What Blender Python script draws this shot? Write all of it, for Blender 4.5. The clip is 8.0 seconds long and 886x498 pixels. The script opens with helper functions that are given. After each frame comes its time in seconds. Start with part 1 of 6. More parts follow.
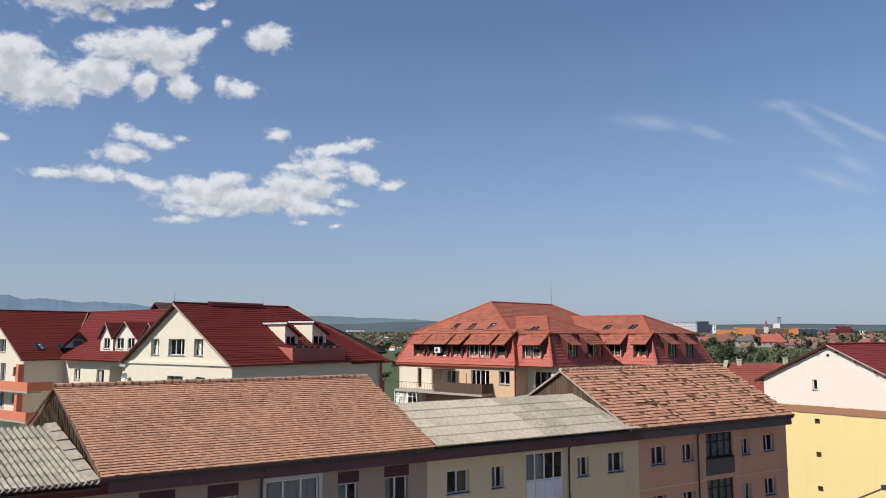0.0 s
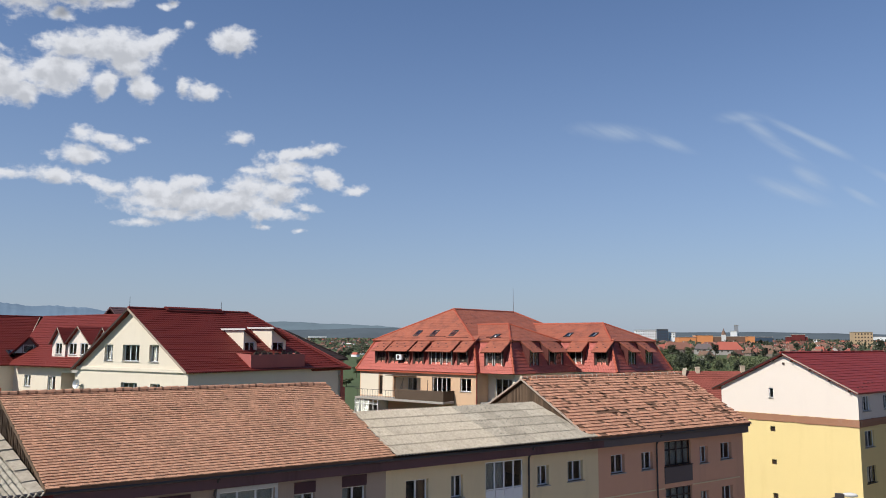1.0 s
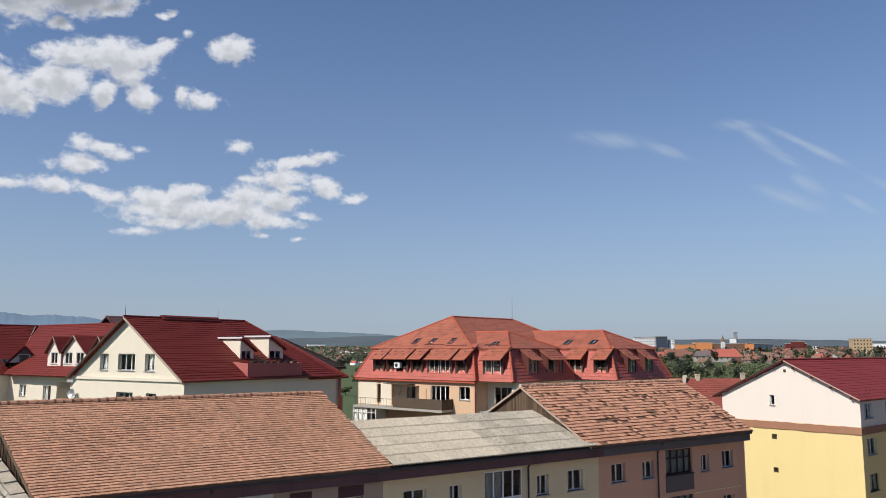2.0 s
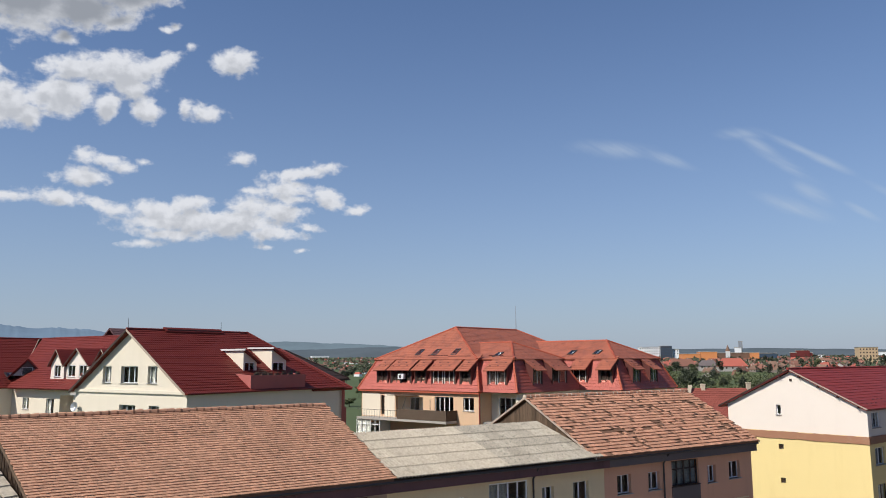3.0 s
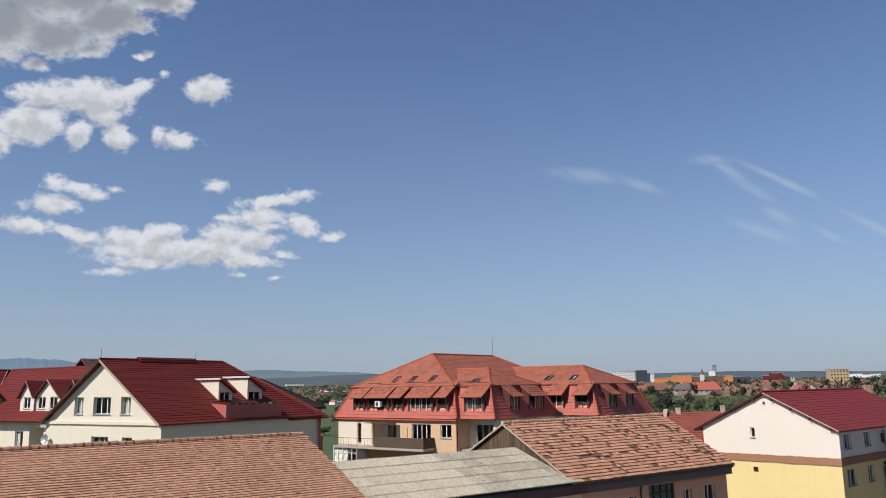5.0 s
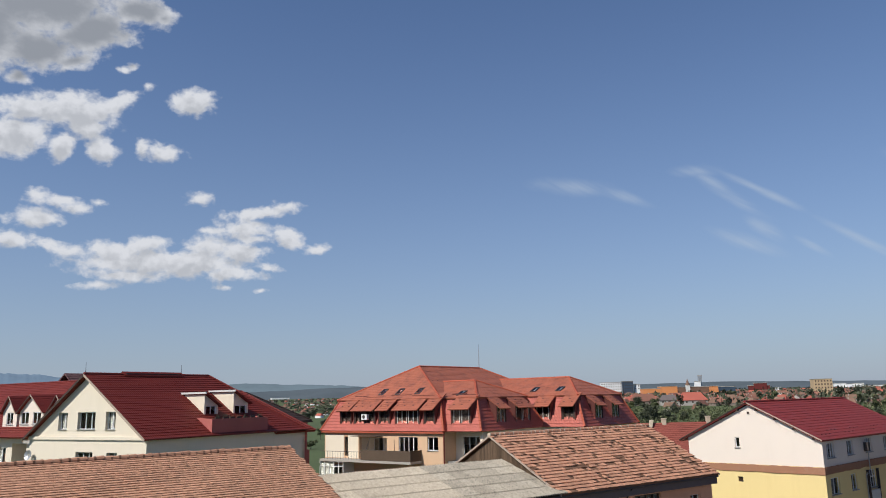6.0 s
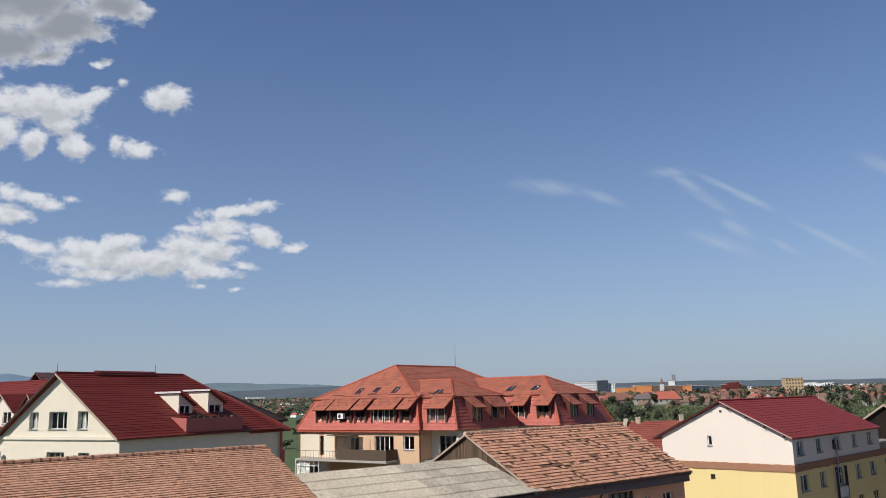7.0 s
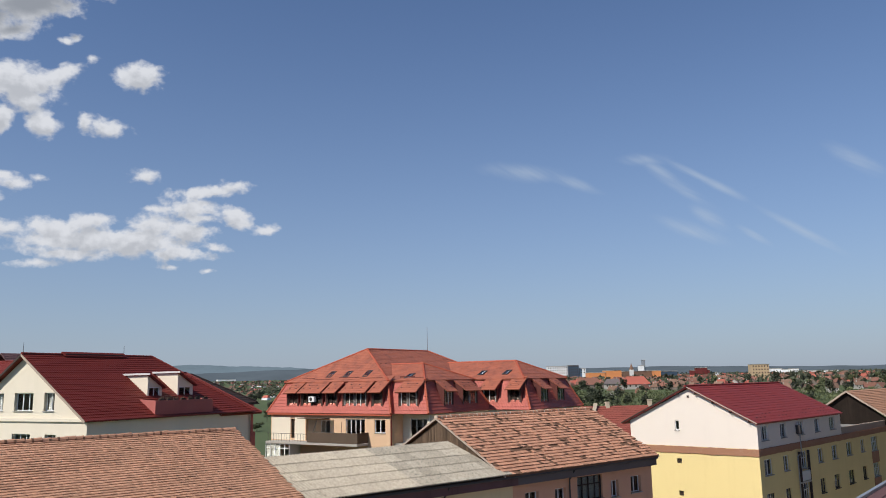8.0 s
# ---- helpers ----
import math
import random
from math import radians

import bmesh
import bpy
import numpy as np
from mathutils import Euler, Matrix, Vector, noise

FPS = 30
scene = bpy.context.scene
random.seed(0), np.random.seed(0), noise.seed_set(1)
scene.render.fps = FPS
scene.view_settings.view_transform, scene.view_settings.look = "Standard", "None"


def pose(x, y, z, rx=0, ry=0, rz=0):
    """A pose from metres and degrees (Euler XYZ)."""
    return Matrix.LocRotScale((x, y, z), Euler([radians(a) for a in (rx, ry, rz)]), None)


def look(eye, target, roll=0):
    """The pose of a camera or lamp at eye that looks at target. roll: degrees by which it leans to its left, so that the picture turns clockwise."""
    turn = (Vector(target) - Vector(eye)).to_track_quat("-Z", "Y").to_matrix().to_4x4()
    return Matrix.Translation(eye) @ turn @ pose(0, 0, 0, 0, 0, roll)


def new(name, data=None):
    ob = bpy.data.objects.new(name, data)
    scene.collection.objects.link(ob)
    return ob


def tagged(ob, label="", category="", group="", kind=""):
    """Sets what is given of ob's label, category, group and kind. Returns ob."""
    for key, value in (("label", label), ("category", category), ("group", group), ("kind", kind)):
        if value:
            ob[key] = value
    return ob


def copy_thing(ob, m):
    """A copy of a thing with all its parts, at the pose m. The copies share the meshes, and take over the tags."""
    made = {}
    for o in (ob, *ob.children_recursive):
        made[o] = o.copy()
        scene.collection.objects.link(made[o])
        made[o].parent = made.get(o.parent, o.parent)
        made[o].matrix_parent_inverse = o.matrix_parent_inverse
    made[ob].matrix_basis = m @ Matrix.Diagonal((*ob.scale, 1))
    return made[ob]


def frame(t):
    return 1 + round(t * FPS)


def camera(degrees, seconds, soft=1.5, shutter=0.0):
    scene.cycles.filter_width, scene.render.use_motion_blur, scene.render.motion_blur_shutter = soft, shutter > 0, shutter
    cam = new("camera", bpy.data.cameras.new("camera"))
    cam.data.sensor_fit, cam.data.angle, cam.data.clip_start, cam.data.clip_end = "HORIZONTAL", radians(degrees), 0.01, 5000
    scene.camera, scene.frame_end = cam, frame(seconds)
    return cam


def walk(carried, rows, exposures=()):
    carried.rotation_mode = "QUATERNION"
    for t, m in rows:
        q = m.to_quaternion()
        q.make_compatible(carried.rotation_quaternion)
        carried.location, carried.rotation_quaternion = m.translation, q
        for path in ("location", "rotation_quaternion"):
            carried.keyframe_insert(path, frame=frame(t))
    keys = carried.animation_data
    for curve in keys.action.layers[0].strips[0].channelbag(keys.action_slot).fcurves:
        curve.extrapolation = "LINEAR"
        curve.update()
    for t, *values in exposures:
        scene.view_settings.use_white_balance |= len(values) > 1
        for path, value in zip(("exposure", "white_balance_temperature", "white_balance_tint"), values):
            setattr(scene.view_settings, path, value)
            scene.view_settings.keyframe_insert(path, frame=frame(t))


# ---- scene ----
EXPOSURE = 0.03
cam = camera(59.39, 8.0, soft=0.95)
# seconds, place in metres, turn in degrees
ROWS = [
    (0.0, -0.000, -0.000, 17.000, 96.355, 0.039, -32.521),
    (0.5, 0.110, 0.176, 17.041, 96.591, -0.168, -34.039),
    (1.0, 0.287, 0.236, 17.054, 96.829, -0.231, -35.252),
    (1.5, 0.463, 0.421, 17.045, 97.086, -0.167, -35.440),
    (3.0, 0.712, 0.698, 17.055, 98.194, 0.254, -35.033),
    (3.5, 0.667, 0.677, 17.070, 98.629, 0.370, -35.388),
    (4.0, 0.620, 0.619, 17.047, 99.141, 0.564, -35.848),
    (4.5, 0.532, 0.577, 17.071, 99.599, 0.717, -36.352),
    (6.0, 0.246, 0.275, 17.064, 100.965, 1.332, -37.753),
    (6.5, 0.178, 0.204, 17.034, 101.102, 1.416, -38.527),
    (7.0, 0.177, 0.180, 17.054, 100.864, 1.389, -39.476),
    (7.5, 0.161, 0.151, 17.053, 100.297, 1.238, -40.488),
    (8.0, 0.231, 0.184, 17.064, 99.659, 1.023, -41.507),
]
walk(cam, [(t, pose(x, y, z, rx, ry, rz)) for t, x, y, z, rx, ry, rz in ROWS], exposures=[(0.0, EXPOSURE), (3.0, EXPOSURE), (6.0, EXPOSURE - 0.08), (8.0, EXPOSURE - 0.06)])

# ---- daylight ----
SUN_AZ, SUN_EL = 271.5, 45.0     # degrees clockwise from +y, degrees above the horizon


SKY, SUN = 0.095, 4.85
SKY_AIR, SKY_DUST, SKY_OZONE = 1.0, 0.05, 4.0
CLOUD_LIT, CLOUD_SHADE, CLOUD_VEIL = (0.715, 0.735, 0.785, 1), (0.30, 0.325, 0.372, 1), (0.5, 0.58, 0.68, 1)
HAZE = (0.340, 0.398, 0.492, 1)     # colour of the air low over the horizon


def math_node(tree, op, a, b=None, c=None, clamp=False):
    n = tree.nodes.new("ShaderNodeMath")
    n.operation = op
    n.use_clamp = clamp
    for i, v in enumerate((a, b, c)):
        if v is None:
            continue
        if isinstance(v, (int, float)):
            n.inputs[i].default_value = v
        else:
            tree.links.new(v, n.inputs[i])
    return n.outputs[0]


def vec_node(tree, op, a, b=None):
    n = tree.nodes.new("ShaderNodeVectorMath")
    n.operation = op
    for i, v in enumerate((a, b)):
        if v is None:
            continue
        if isinstance(v, tuple):
            n.inputs[i].default_value = v
        else:
            tree.links.new(v, n.inputs[i])
    return n.outputs["Value"] if op in ("LENGTH", "DOT_PRODUCT") else n.outputs[0]


def smooth(tree, v, lo, hi):
    n = tree.nodes.new("ShaderNodeMapRange")
    n.interpolation_type = "SMOOTHSTEP"
    n.inputs[1].default_value, n.inputs[2].default_value = lo, hi
    tree.links.new(v, n.inputs[0])
    return n.outputs[0]


def noise_node(tree, vec, scale, detail=4.0, rough=0.55, dim="3D"):
    n = tree.nodes.new("ShaderNodeTexNoise")
    n.noise_dimensions = dim
    n.inputs["Scale"].default_value, n.inputs["Detail"].default_value, n.inputs["Roughness"].default_value = scale, detail, rough
    tree.links.new(vec, n.inputs["Vector"])
    return n.outputs["Fac"]


# clouds: azimuth, elevation, half width, half height, lean to the right, all in degrees
BANK = [(9.35, 25.94, 5.9, 2.37, -10), (8.89, 23.23, 3.36, 1.56, -10), (12.32, 24.71, 3.43, 1.56, -18), (15.58, 26.59, 2.53, 1.08, 0), (17.15, 26.34, 0.99, 0.51, -7), (8.03, 21.31, 0.84, 0.63, -10), (11.37, 22.83, 1.84, 0.63, -19), (5.54, 23.44, 4.03, 2.66, -11), (10.56, 28.59, 7.77, 1.65, -14), (15.11, 23.01, 0.46, 0.26, -7)]
HEAP = [(2.78, 18.14, 2.0, 1.24, 2), (3.54, 16.48, 3.78, 1.78, -2), (2.19, 16.99, 2.69, 2.09, -9), (5.95, 16.09, 1.41, 0.91, -7), (8.01, 17.45, 2.58, 1.46, -7), (9.38, 19.4, 3.22, 1.09, -7), (12.01, 19.6, 2.73, 1.33, -6), (14.39, 20.42, 1.61, 0.62, -33), (12.43, 18.71, 1.75, 0.94, -6), (10.97, 17.23, 0.81, 1.16, 25), (13.45, 17.29, 1.13, 0.99, -5)]
PUFFS = [(19.41, 21.05, 1.74, 0.99, -4), (16.33, 21.74, 0.48, 0.3, -5), (14.7, 22.76, 0.48, 0.26, -6), (16.1, 17.72, 0.56, 0.69, -5), (17.59, 17.44, 1.54, 0.66, 1), (2.18, 12.7, 0.45, 0.36, -7), (9.71, 13.77, 0.88, 0.57, -5), (11.12, 13.62, 1.5, 0.42, 4), (12.18, 13.25, 0.76, 0.5, -4), (13.46, 13.7, 0.54, 0.23, 6), (9.69, 12.43, 1.77, 0.65, -5), (20.31, 14.32, 1.07, 0.48, -3)]
TOWER = [(24.25, 13.58, 2.52, 0.57, -9), (26.35, 13.96, 1.27, 0.49, 4), (23.44, 12.33, 2.17, 0.73, -6), (23.87, 11.61, 1.46, 0.49, -1), (26.58, 11.79, 1.25, 0.75, 29), (28.69, 11.0, 1.01, 0.41, -15), (20.97, 12.17, 0.82, 0.24, -2)]
LAYER = [(5.53, 10.78, 1.73, 0.37, -5), (8.32, 10.9, 2.9, 0.57, 4), (11.24, 10.46, 1.87, 0.47, 9), (15.03, 10.57, 3.15, 0.59, -3), (16.98, 11.06, 1.59, 0.6, -3), (16.22, 9.83, 4.79, 0.96, 1), (21.0, 11.03, 1.84, 0.77, 3), (23.05, 10.69, 2.07, 0.82, -1), (19.4, 9.75, 4.49, 1.01, -2), (15.47, 8.91, 3.15, 0.52, 2), (22.67, 9.12, 2.48, 0.49, -1), (25.14, 9.67, 1.0, 0.33, -1), (13.58, 8.07, 1.45, 0.28, -6), (22.07, 8.2, 0.82, 0.21, -1), (24.54, 8.0, 0.5, 0.17, -1)]
# high thin streaks
CIRRUS = [(47.93, 15.06, 2.74, 0.57, 8), (51.25, 14.24, 2.06, 0.37, 22), (56.84, 15.41, 1.58, 0.4, 6), (57.77, 14.52, 1.78, 0.39, 39), (59.42, 13.09, 2.32, 0.39, 36), (60.27, 14.07, 2.67, 0.23, 31), (61.89, 13.03, 1.69, 0.27, 32), (59.76, 10.17, 2.26, 0.47, 24), (63.79, 9.54, 1.16, 0.23, 35), (66.96, 9.49, 2.74, 0.29, 35), (60.97, 11.05, 1.32, 0.46, 36), (70.45, 13.87, 1.84, 0.49, 36)]


def blob_density(tree, coord, blobs, amount, scale, rough=0.53, grow=1.0, thinner=True):
    """Highest of the soft ellipses at coord (azimuth, elevation), broken up by noise."""
    top = None
    for a, e, ra, re, *lean in blobs:
        v = vec_node(tree, "SUBTRACT", coord, (a, e, 0))
        if lean:
            turn = tree.nodes.new("ShaderNodeVectorRotate")
            turn.rotation_type = "Z_AXIS"
            turn.inputs["Angle"].default_value = radians(lean[0])
            tree.links.new(v, turn.inputs["Vector"])
            v = turn.outputs[0]
        v = vec_node(tree, "MULTIPLY", v, (1 / ra / grow, 1 / re / grow, 0))
        full = min(1.0, 0.32 + 0.68 * re) if thinner else 1.0
        m = math_node(tree, "MULTIPLY", math_node(tree, "SUBTRACT", 1.0, vec_node(tree, "LENGTH", v)), full)
        top = m if top is None else math_node(tree, "SMOOTH_MAX", top, m, 0.25)
    n = noise_node(tree, vec_node(tree, "MULTIPLY", coord, (0.75, 1.15, 1)), scale, 5.0, rough)
    wisp = noise_node(tree, vec_node(tree, "MULTIPLY", coord, (0.9, 1.15, 1)), scale * 2.7, 3.0, 0.5)
    n = math_node(tree, "ADD", math_node(tree, "SUBTRACT", n, 0.5), math_node(tree, "MULTIPLY", math_node(tree, "SUBTRACT", wisp, 0.5), 0.4))
    return math_node(tree, "ADD", top, math_node(tree, "MULTIPLY", n, amount))


world = bpy.data.worlds.new("world")
scene.world = world
world.use_nodes = True
wt = world.node_tree
wt.nodes.clear()
sky = wt.nodes.new("ShaderNodeTexSky")
sky.sky_type, sky.sun_disc = "NISHITA", False
sky.sun_elevation, sky.sun_rotation = radians(SUN_EL), radians(SUN_AZ)
sky.altitude, sky.air_density, sky.dust_density, sky.ozone_density = 400, SKY_AIR, SKY_DUST, SKY_OZONE
gen = wt.nodes.new("ShaderNodeTexCoord").outputs["Generated"]
sep = wt.nodes.new("ShaderNodeSeparateXYZ")
wt.links.new(vec_node(wt, "NORMALIZE", gen), sep.inputs[0])
azim = math_node(wt, "MULTIPLY", math_node(wt, "ARCTAN2", sep.outputs[0], sep.outputs[1]), 180 / math.pi)
elev = math_node(wt, "MULTIPLY", math_node(wt, "ARCSINE", sep.outputs[2]), 180 / math.pi)


def cloud_coord(lift):
    c = wt.nodes.new("ShaderNodeCombineXYZ")
    wt.links.new(azim, c.inputs[0])
    wt.links.new(math_node(wt, "ADD", elev, lift), c.inputs[1])
    return c.outputs[0]


def cloud_value(lift):
    c = cloud_coord(lift)
    warp = wt.nodes.new("ShaderNodeTexNoise")
    warp.inputs["Scale"].default_value, warp.inputs["Detail"].default_value = 0.5, 3.0
    wt.links.new(c, warp.inputs["Vector"])
    shift = vec_node(wt, "MULTIPLY", vec_node(wt, "SUBTRACT", warp.outputs["Color"], (0.5, 0.5, 0.5)), (0.7, 0.5, 0))
    return blob_density(wt, vec_node(wt, "ADD", c, shift), BANK + HEAP + PUFFS + TOWER + LAYER, 1.35, 0.9, 0.5)


here, above = cloud_value(0.0), cloud_value(0.6)
greyer = smooth(wt, blob_density(wt, cloud_coord(0.0), BANK, 0.9, 0.5), -0.15, 0.75)
cover = smooth(wt, here, -0.14, 0.46)
folds = noise_node(wt, cloud_coord(0.2), 0.9, 3.0, 0.5)
shade = math_node(wt, "MULTIPLY", smooth(wt, math_node(wt, "ADD", above, math_node(wt, "MULTIPLY", math_node(wt, "SUBTRACT", folds, 0.5), 2.4)), -0.15, 1.1), 0.52)
tone = wt.nodes.new("ShaderNodeMix")
tone.data_type = "RGBA"
tone.inputs[6].default_value, tone.inputs[7].default_value = CLOUD_LIT, CLOUD_SHADE
wt.links.new(math_node(wt, "MAXIMUM", shade, greyer), tone.inputs[0])
# high thin streaks, drawn out along a slope
cir = vec_node(wt, "MULTIPLY", cloud_coord(0.0), (1, 1, 0))
streak = wt.nodes.new("ShaderNodeVectorRotate")
streak.rotation_type = "Z_AXIS"
streak.inputs["Angle"].default_value = radians(31)
wt.links.new(cir, streak.inputs["Vector"])
drawn = vec_node(wt, "MULTIPLY", streak.outputs[0], (0.16, 1.3, 1))
thin = smooth(wt, blob_density(wt, cir, CIRRUS, 0.45, 0.6, 0.5, 1.15, False), -0.3, 1.0)
fibre = smooth(wt, noise_node(wt, drawn, 1.0, 4.0, 0.5), 0.18, 0.70)
veil = math_node(wt, "MULTIPLY", math_node(wt, "MULTIPLY", thin, fibre), 0.46)
mix1 = wt.nodes.new("ShaderNodeMix")
mix1.data_type = "RGBA"
scaled = wt.nodes.new("ShaderNodeMix")
scaled.data_type, scaled.blend_type = "RGBA", "MULTIPLY"
scaled.inputs[0].default_value = 1.0
scaled.inputs[7].default_value = (SKY * 0.86, SKY * 0.96, SKY * 1.11, 1)
wt.links.new(sky.outputs[0], scaled.inputs[6])
low_air = wt.nodes.new("ShaderNodeMix")
low_air.data_type = "RGBA"
low_air.inputs[7].default_value = HAZE
thick_air = math_node(wt, "POWER", 2.718, math_node(wt, "MULTIPLY", math_node(wt, "MAXIMUM", elev, 0.0), -1 / 11.0))
wt.links.new(math_node(wt, "MULTIPLY", thick_air, 0.97), low_air.inputs[0])
wt.links.new(scaled.outputs[2], low_air.inputs[6])
wt.links.new(low_air.outputs[2], mix1.inputs[6])
mix1.inputs[7].default_value = CLOUD_VEIL
wt.links.new(veil, mix1.inputs[0])
mix2 = wt.nodes.new("ShaderNodeMix")
mix2.data_type = "RGBA"
wt.links.new(mix1.outputs[2], mix2.inputs[6])
wt.links.new(tone.outputs[2], mix2.inputs[7])
wt.links.new(cover, mix2.inputs[0])
back = wt.nodes.new("ShaderNodeBackground")
wt.links.new(mix2.outputs[2], back.inputs[0])
back.inputs[1].default_value = 1.0
wout = wt.nodes.new("ShaderNodeOutputWorld")
wt.links.new(back.outputs[0], wout.inputs[0])

sun = new("sun", bpy.data.lights.new("sun", "SUN"))
sun.data.energy, sun.data.angle, sun.data.color = SUN, radians(0.53), (1.0, 0.95, 0.87)
sun.matrix_world = look((0, 0, 60), (-math.sin(radians(SUN_AZ)) * 50, -math.cos(radians(SUN_AZ)) * 50, 60 - 50 * math.tan(radians(SUN_EL))))

# ---- materials ----
def material(name, colour, rough=0.8, vary=0.12, fine=0.10, scale=0.35, grain=9.0, bump=0.15, metallic=0.0, stain=None, stain_amount=0.0, per_piece=0.0, tile=None, tile_vary=0.0, streak=False, wave=None, spec=0.3, stain_scale=0.9, stain_range=(0.48, 0.78)):
    """A surface with a broad and a fine variation, stains, relief, and a shade of its own for each piece or tile."""
    m = bpy.data.materials.new(name)
    m.use_nodes = True
    t = m.node_tree
    bsdf = t.nodes["Principled BSDF"]
    bsdf.inputs["Roughness"].default_value, bsdf.inputs["Metallic"].default_value = rough, metallic
    bsdf.inputs["Specular IOR Level"].default_value = spec
    tc = t.nodes.new("ShaderNodeTexCoord")
    co = tc.outputs["Object"]
    if per_piece:
        away = t.nodes.new("ShaderNodeVectorMath")
        away.operation = "SCALE"
        away.inputs[0].default_value = (37, 23, 11)
        t.links.new(t.nodes.new("ShaderNodeObjectInfo").outputs["Random"], away.inputs["Scale"])
        co = vec_node(t, "ADD", co, away.outputs[0])
    broad = noise_node(t, co, scale, 5.0, 0.6)
    small = noise_node(t, co, grain, 4.0, 0.65)
    k = math_node(t, "ADD", 1.0 - (vary + fine), math_node(t, "ADD", math_node(t, "MULTIPLY", broad, 2 * vary), math_node(t, "MULTIPLY", small, 2 * fine)))
    if per_piece:
        r = t.nodes.new("ShaderNodeObjectInfo").outputs["Random"]
        k = math_node(t, "MULTIPLY", k, math_node(t, "ADD", 1.0 - per_piece, math_node(t, "MULTIPLY", r, 2 * per_piece)))
        g = t.nodes.new("ShaderNodeNewGeometry").outputs["Random Per Island"]
        k = math_node(t, "MULTIPLY", k, math_node(t, "ADD", 1.0 - per_piece, math_node(t, "MULTIPLY", g, 2 * per_piece)))
    if tile:
        cell = vec_node(t, "FLOOR", vec_node(t, "DIVIDE", tc.outputs["UV"], (tile[0], tile[1], 1)))
        w = t.nodes.new("ShaderNodeTexWhiteNoise")
        t.links.new(cell, w.inputs["Vector"])
        k = math_node(t, "MULTIPLY", k, math_node(t, "ADD", 1.0 - tile_vary, math_node(t, "MULTIPLY", w.outputs["Value"], 2 * tile_vary)))
    mul = t.nodes.new("ShaderNodeVectorMath")
    mul.operation = "SCALE"
    mul.inputs[0].default_value = colour
    t.links.new(k, mul.inputs["Scale"])
    out = mul.outputs[0]
    if stain:
        where = co
        if streak:
            mp = t.nodes.new("ShaderNodeMapping")
            mp.inputs["Scale"].default_value = (1.0, 1.0, 0.12)
            t.links.new(co, mp.inputs["Vector"])
            where = mp.outputs[0]
        s = smooth(t, noise_node(t, where, stain_scale, 8.0, 0.7), *stain_range)
        mx = t.nodes.new("ShaderNodeMix")
        mx.data_type = "RGBA"
        mx.inputs[7].default_value = (*stain, 1)
        t.links.new(out, mx.inputs[6])
        t.links.new(math_node(t, "MULTIPLY", s, stain_amount), mx.inputs[0])
        out = mx.outputs[2]
    t.links.new(out, bsdf.inputs["Base Color"])
    height = small
    if wave:
        sp = t.nodes.new("ShaderNodeSeparateXYZ")
        t.links.new(tc.outputs["UV"], sp.inputs[0])
        sw = math_node(t, "SINE", math_node(t, "MULTIPLY", sp.outputs[0], 2 * math.pi / wave))
        height = math_node(t, "ADD", math_node(t, "MULTIPLY", small, 0.2), sw)
    b = t.nodes.new("ShaderNodeBump")
    b.inputs["Strength"].default_value, b.inputs["Distance"].default_value = bump, 0.03
    t.links.new(height, b.inputs["Height"])
    t.links.new(b.outputs[0], bsdf.inputs["Normal"])
    return m


def glass_material(name, tint):
    m = bpy.data.materials.new(name)
    m.use_nodes = True
    b = m.node_tree.nodes["Principled BSDF"]
    b.inputs["Base Color"].default_value = (*tint, 1)
    b.inputs["Roughness"].default_value, b.inputs["Transmission Weight"].default_value, b.inputs["IOR"].default_value = 0.03, 1.0, 1.45
    return m


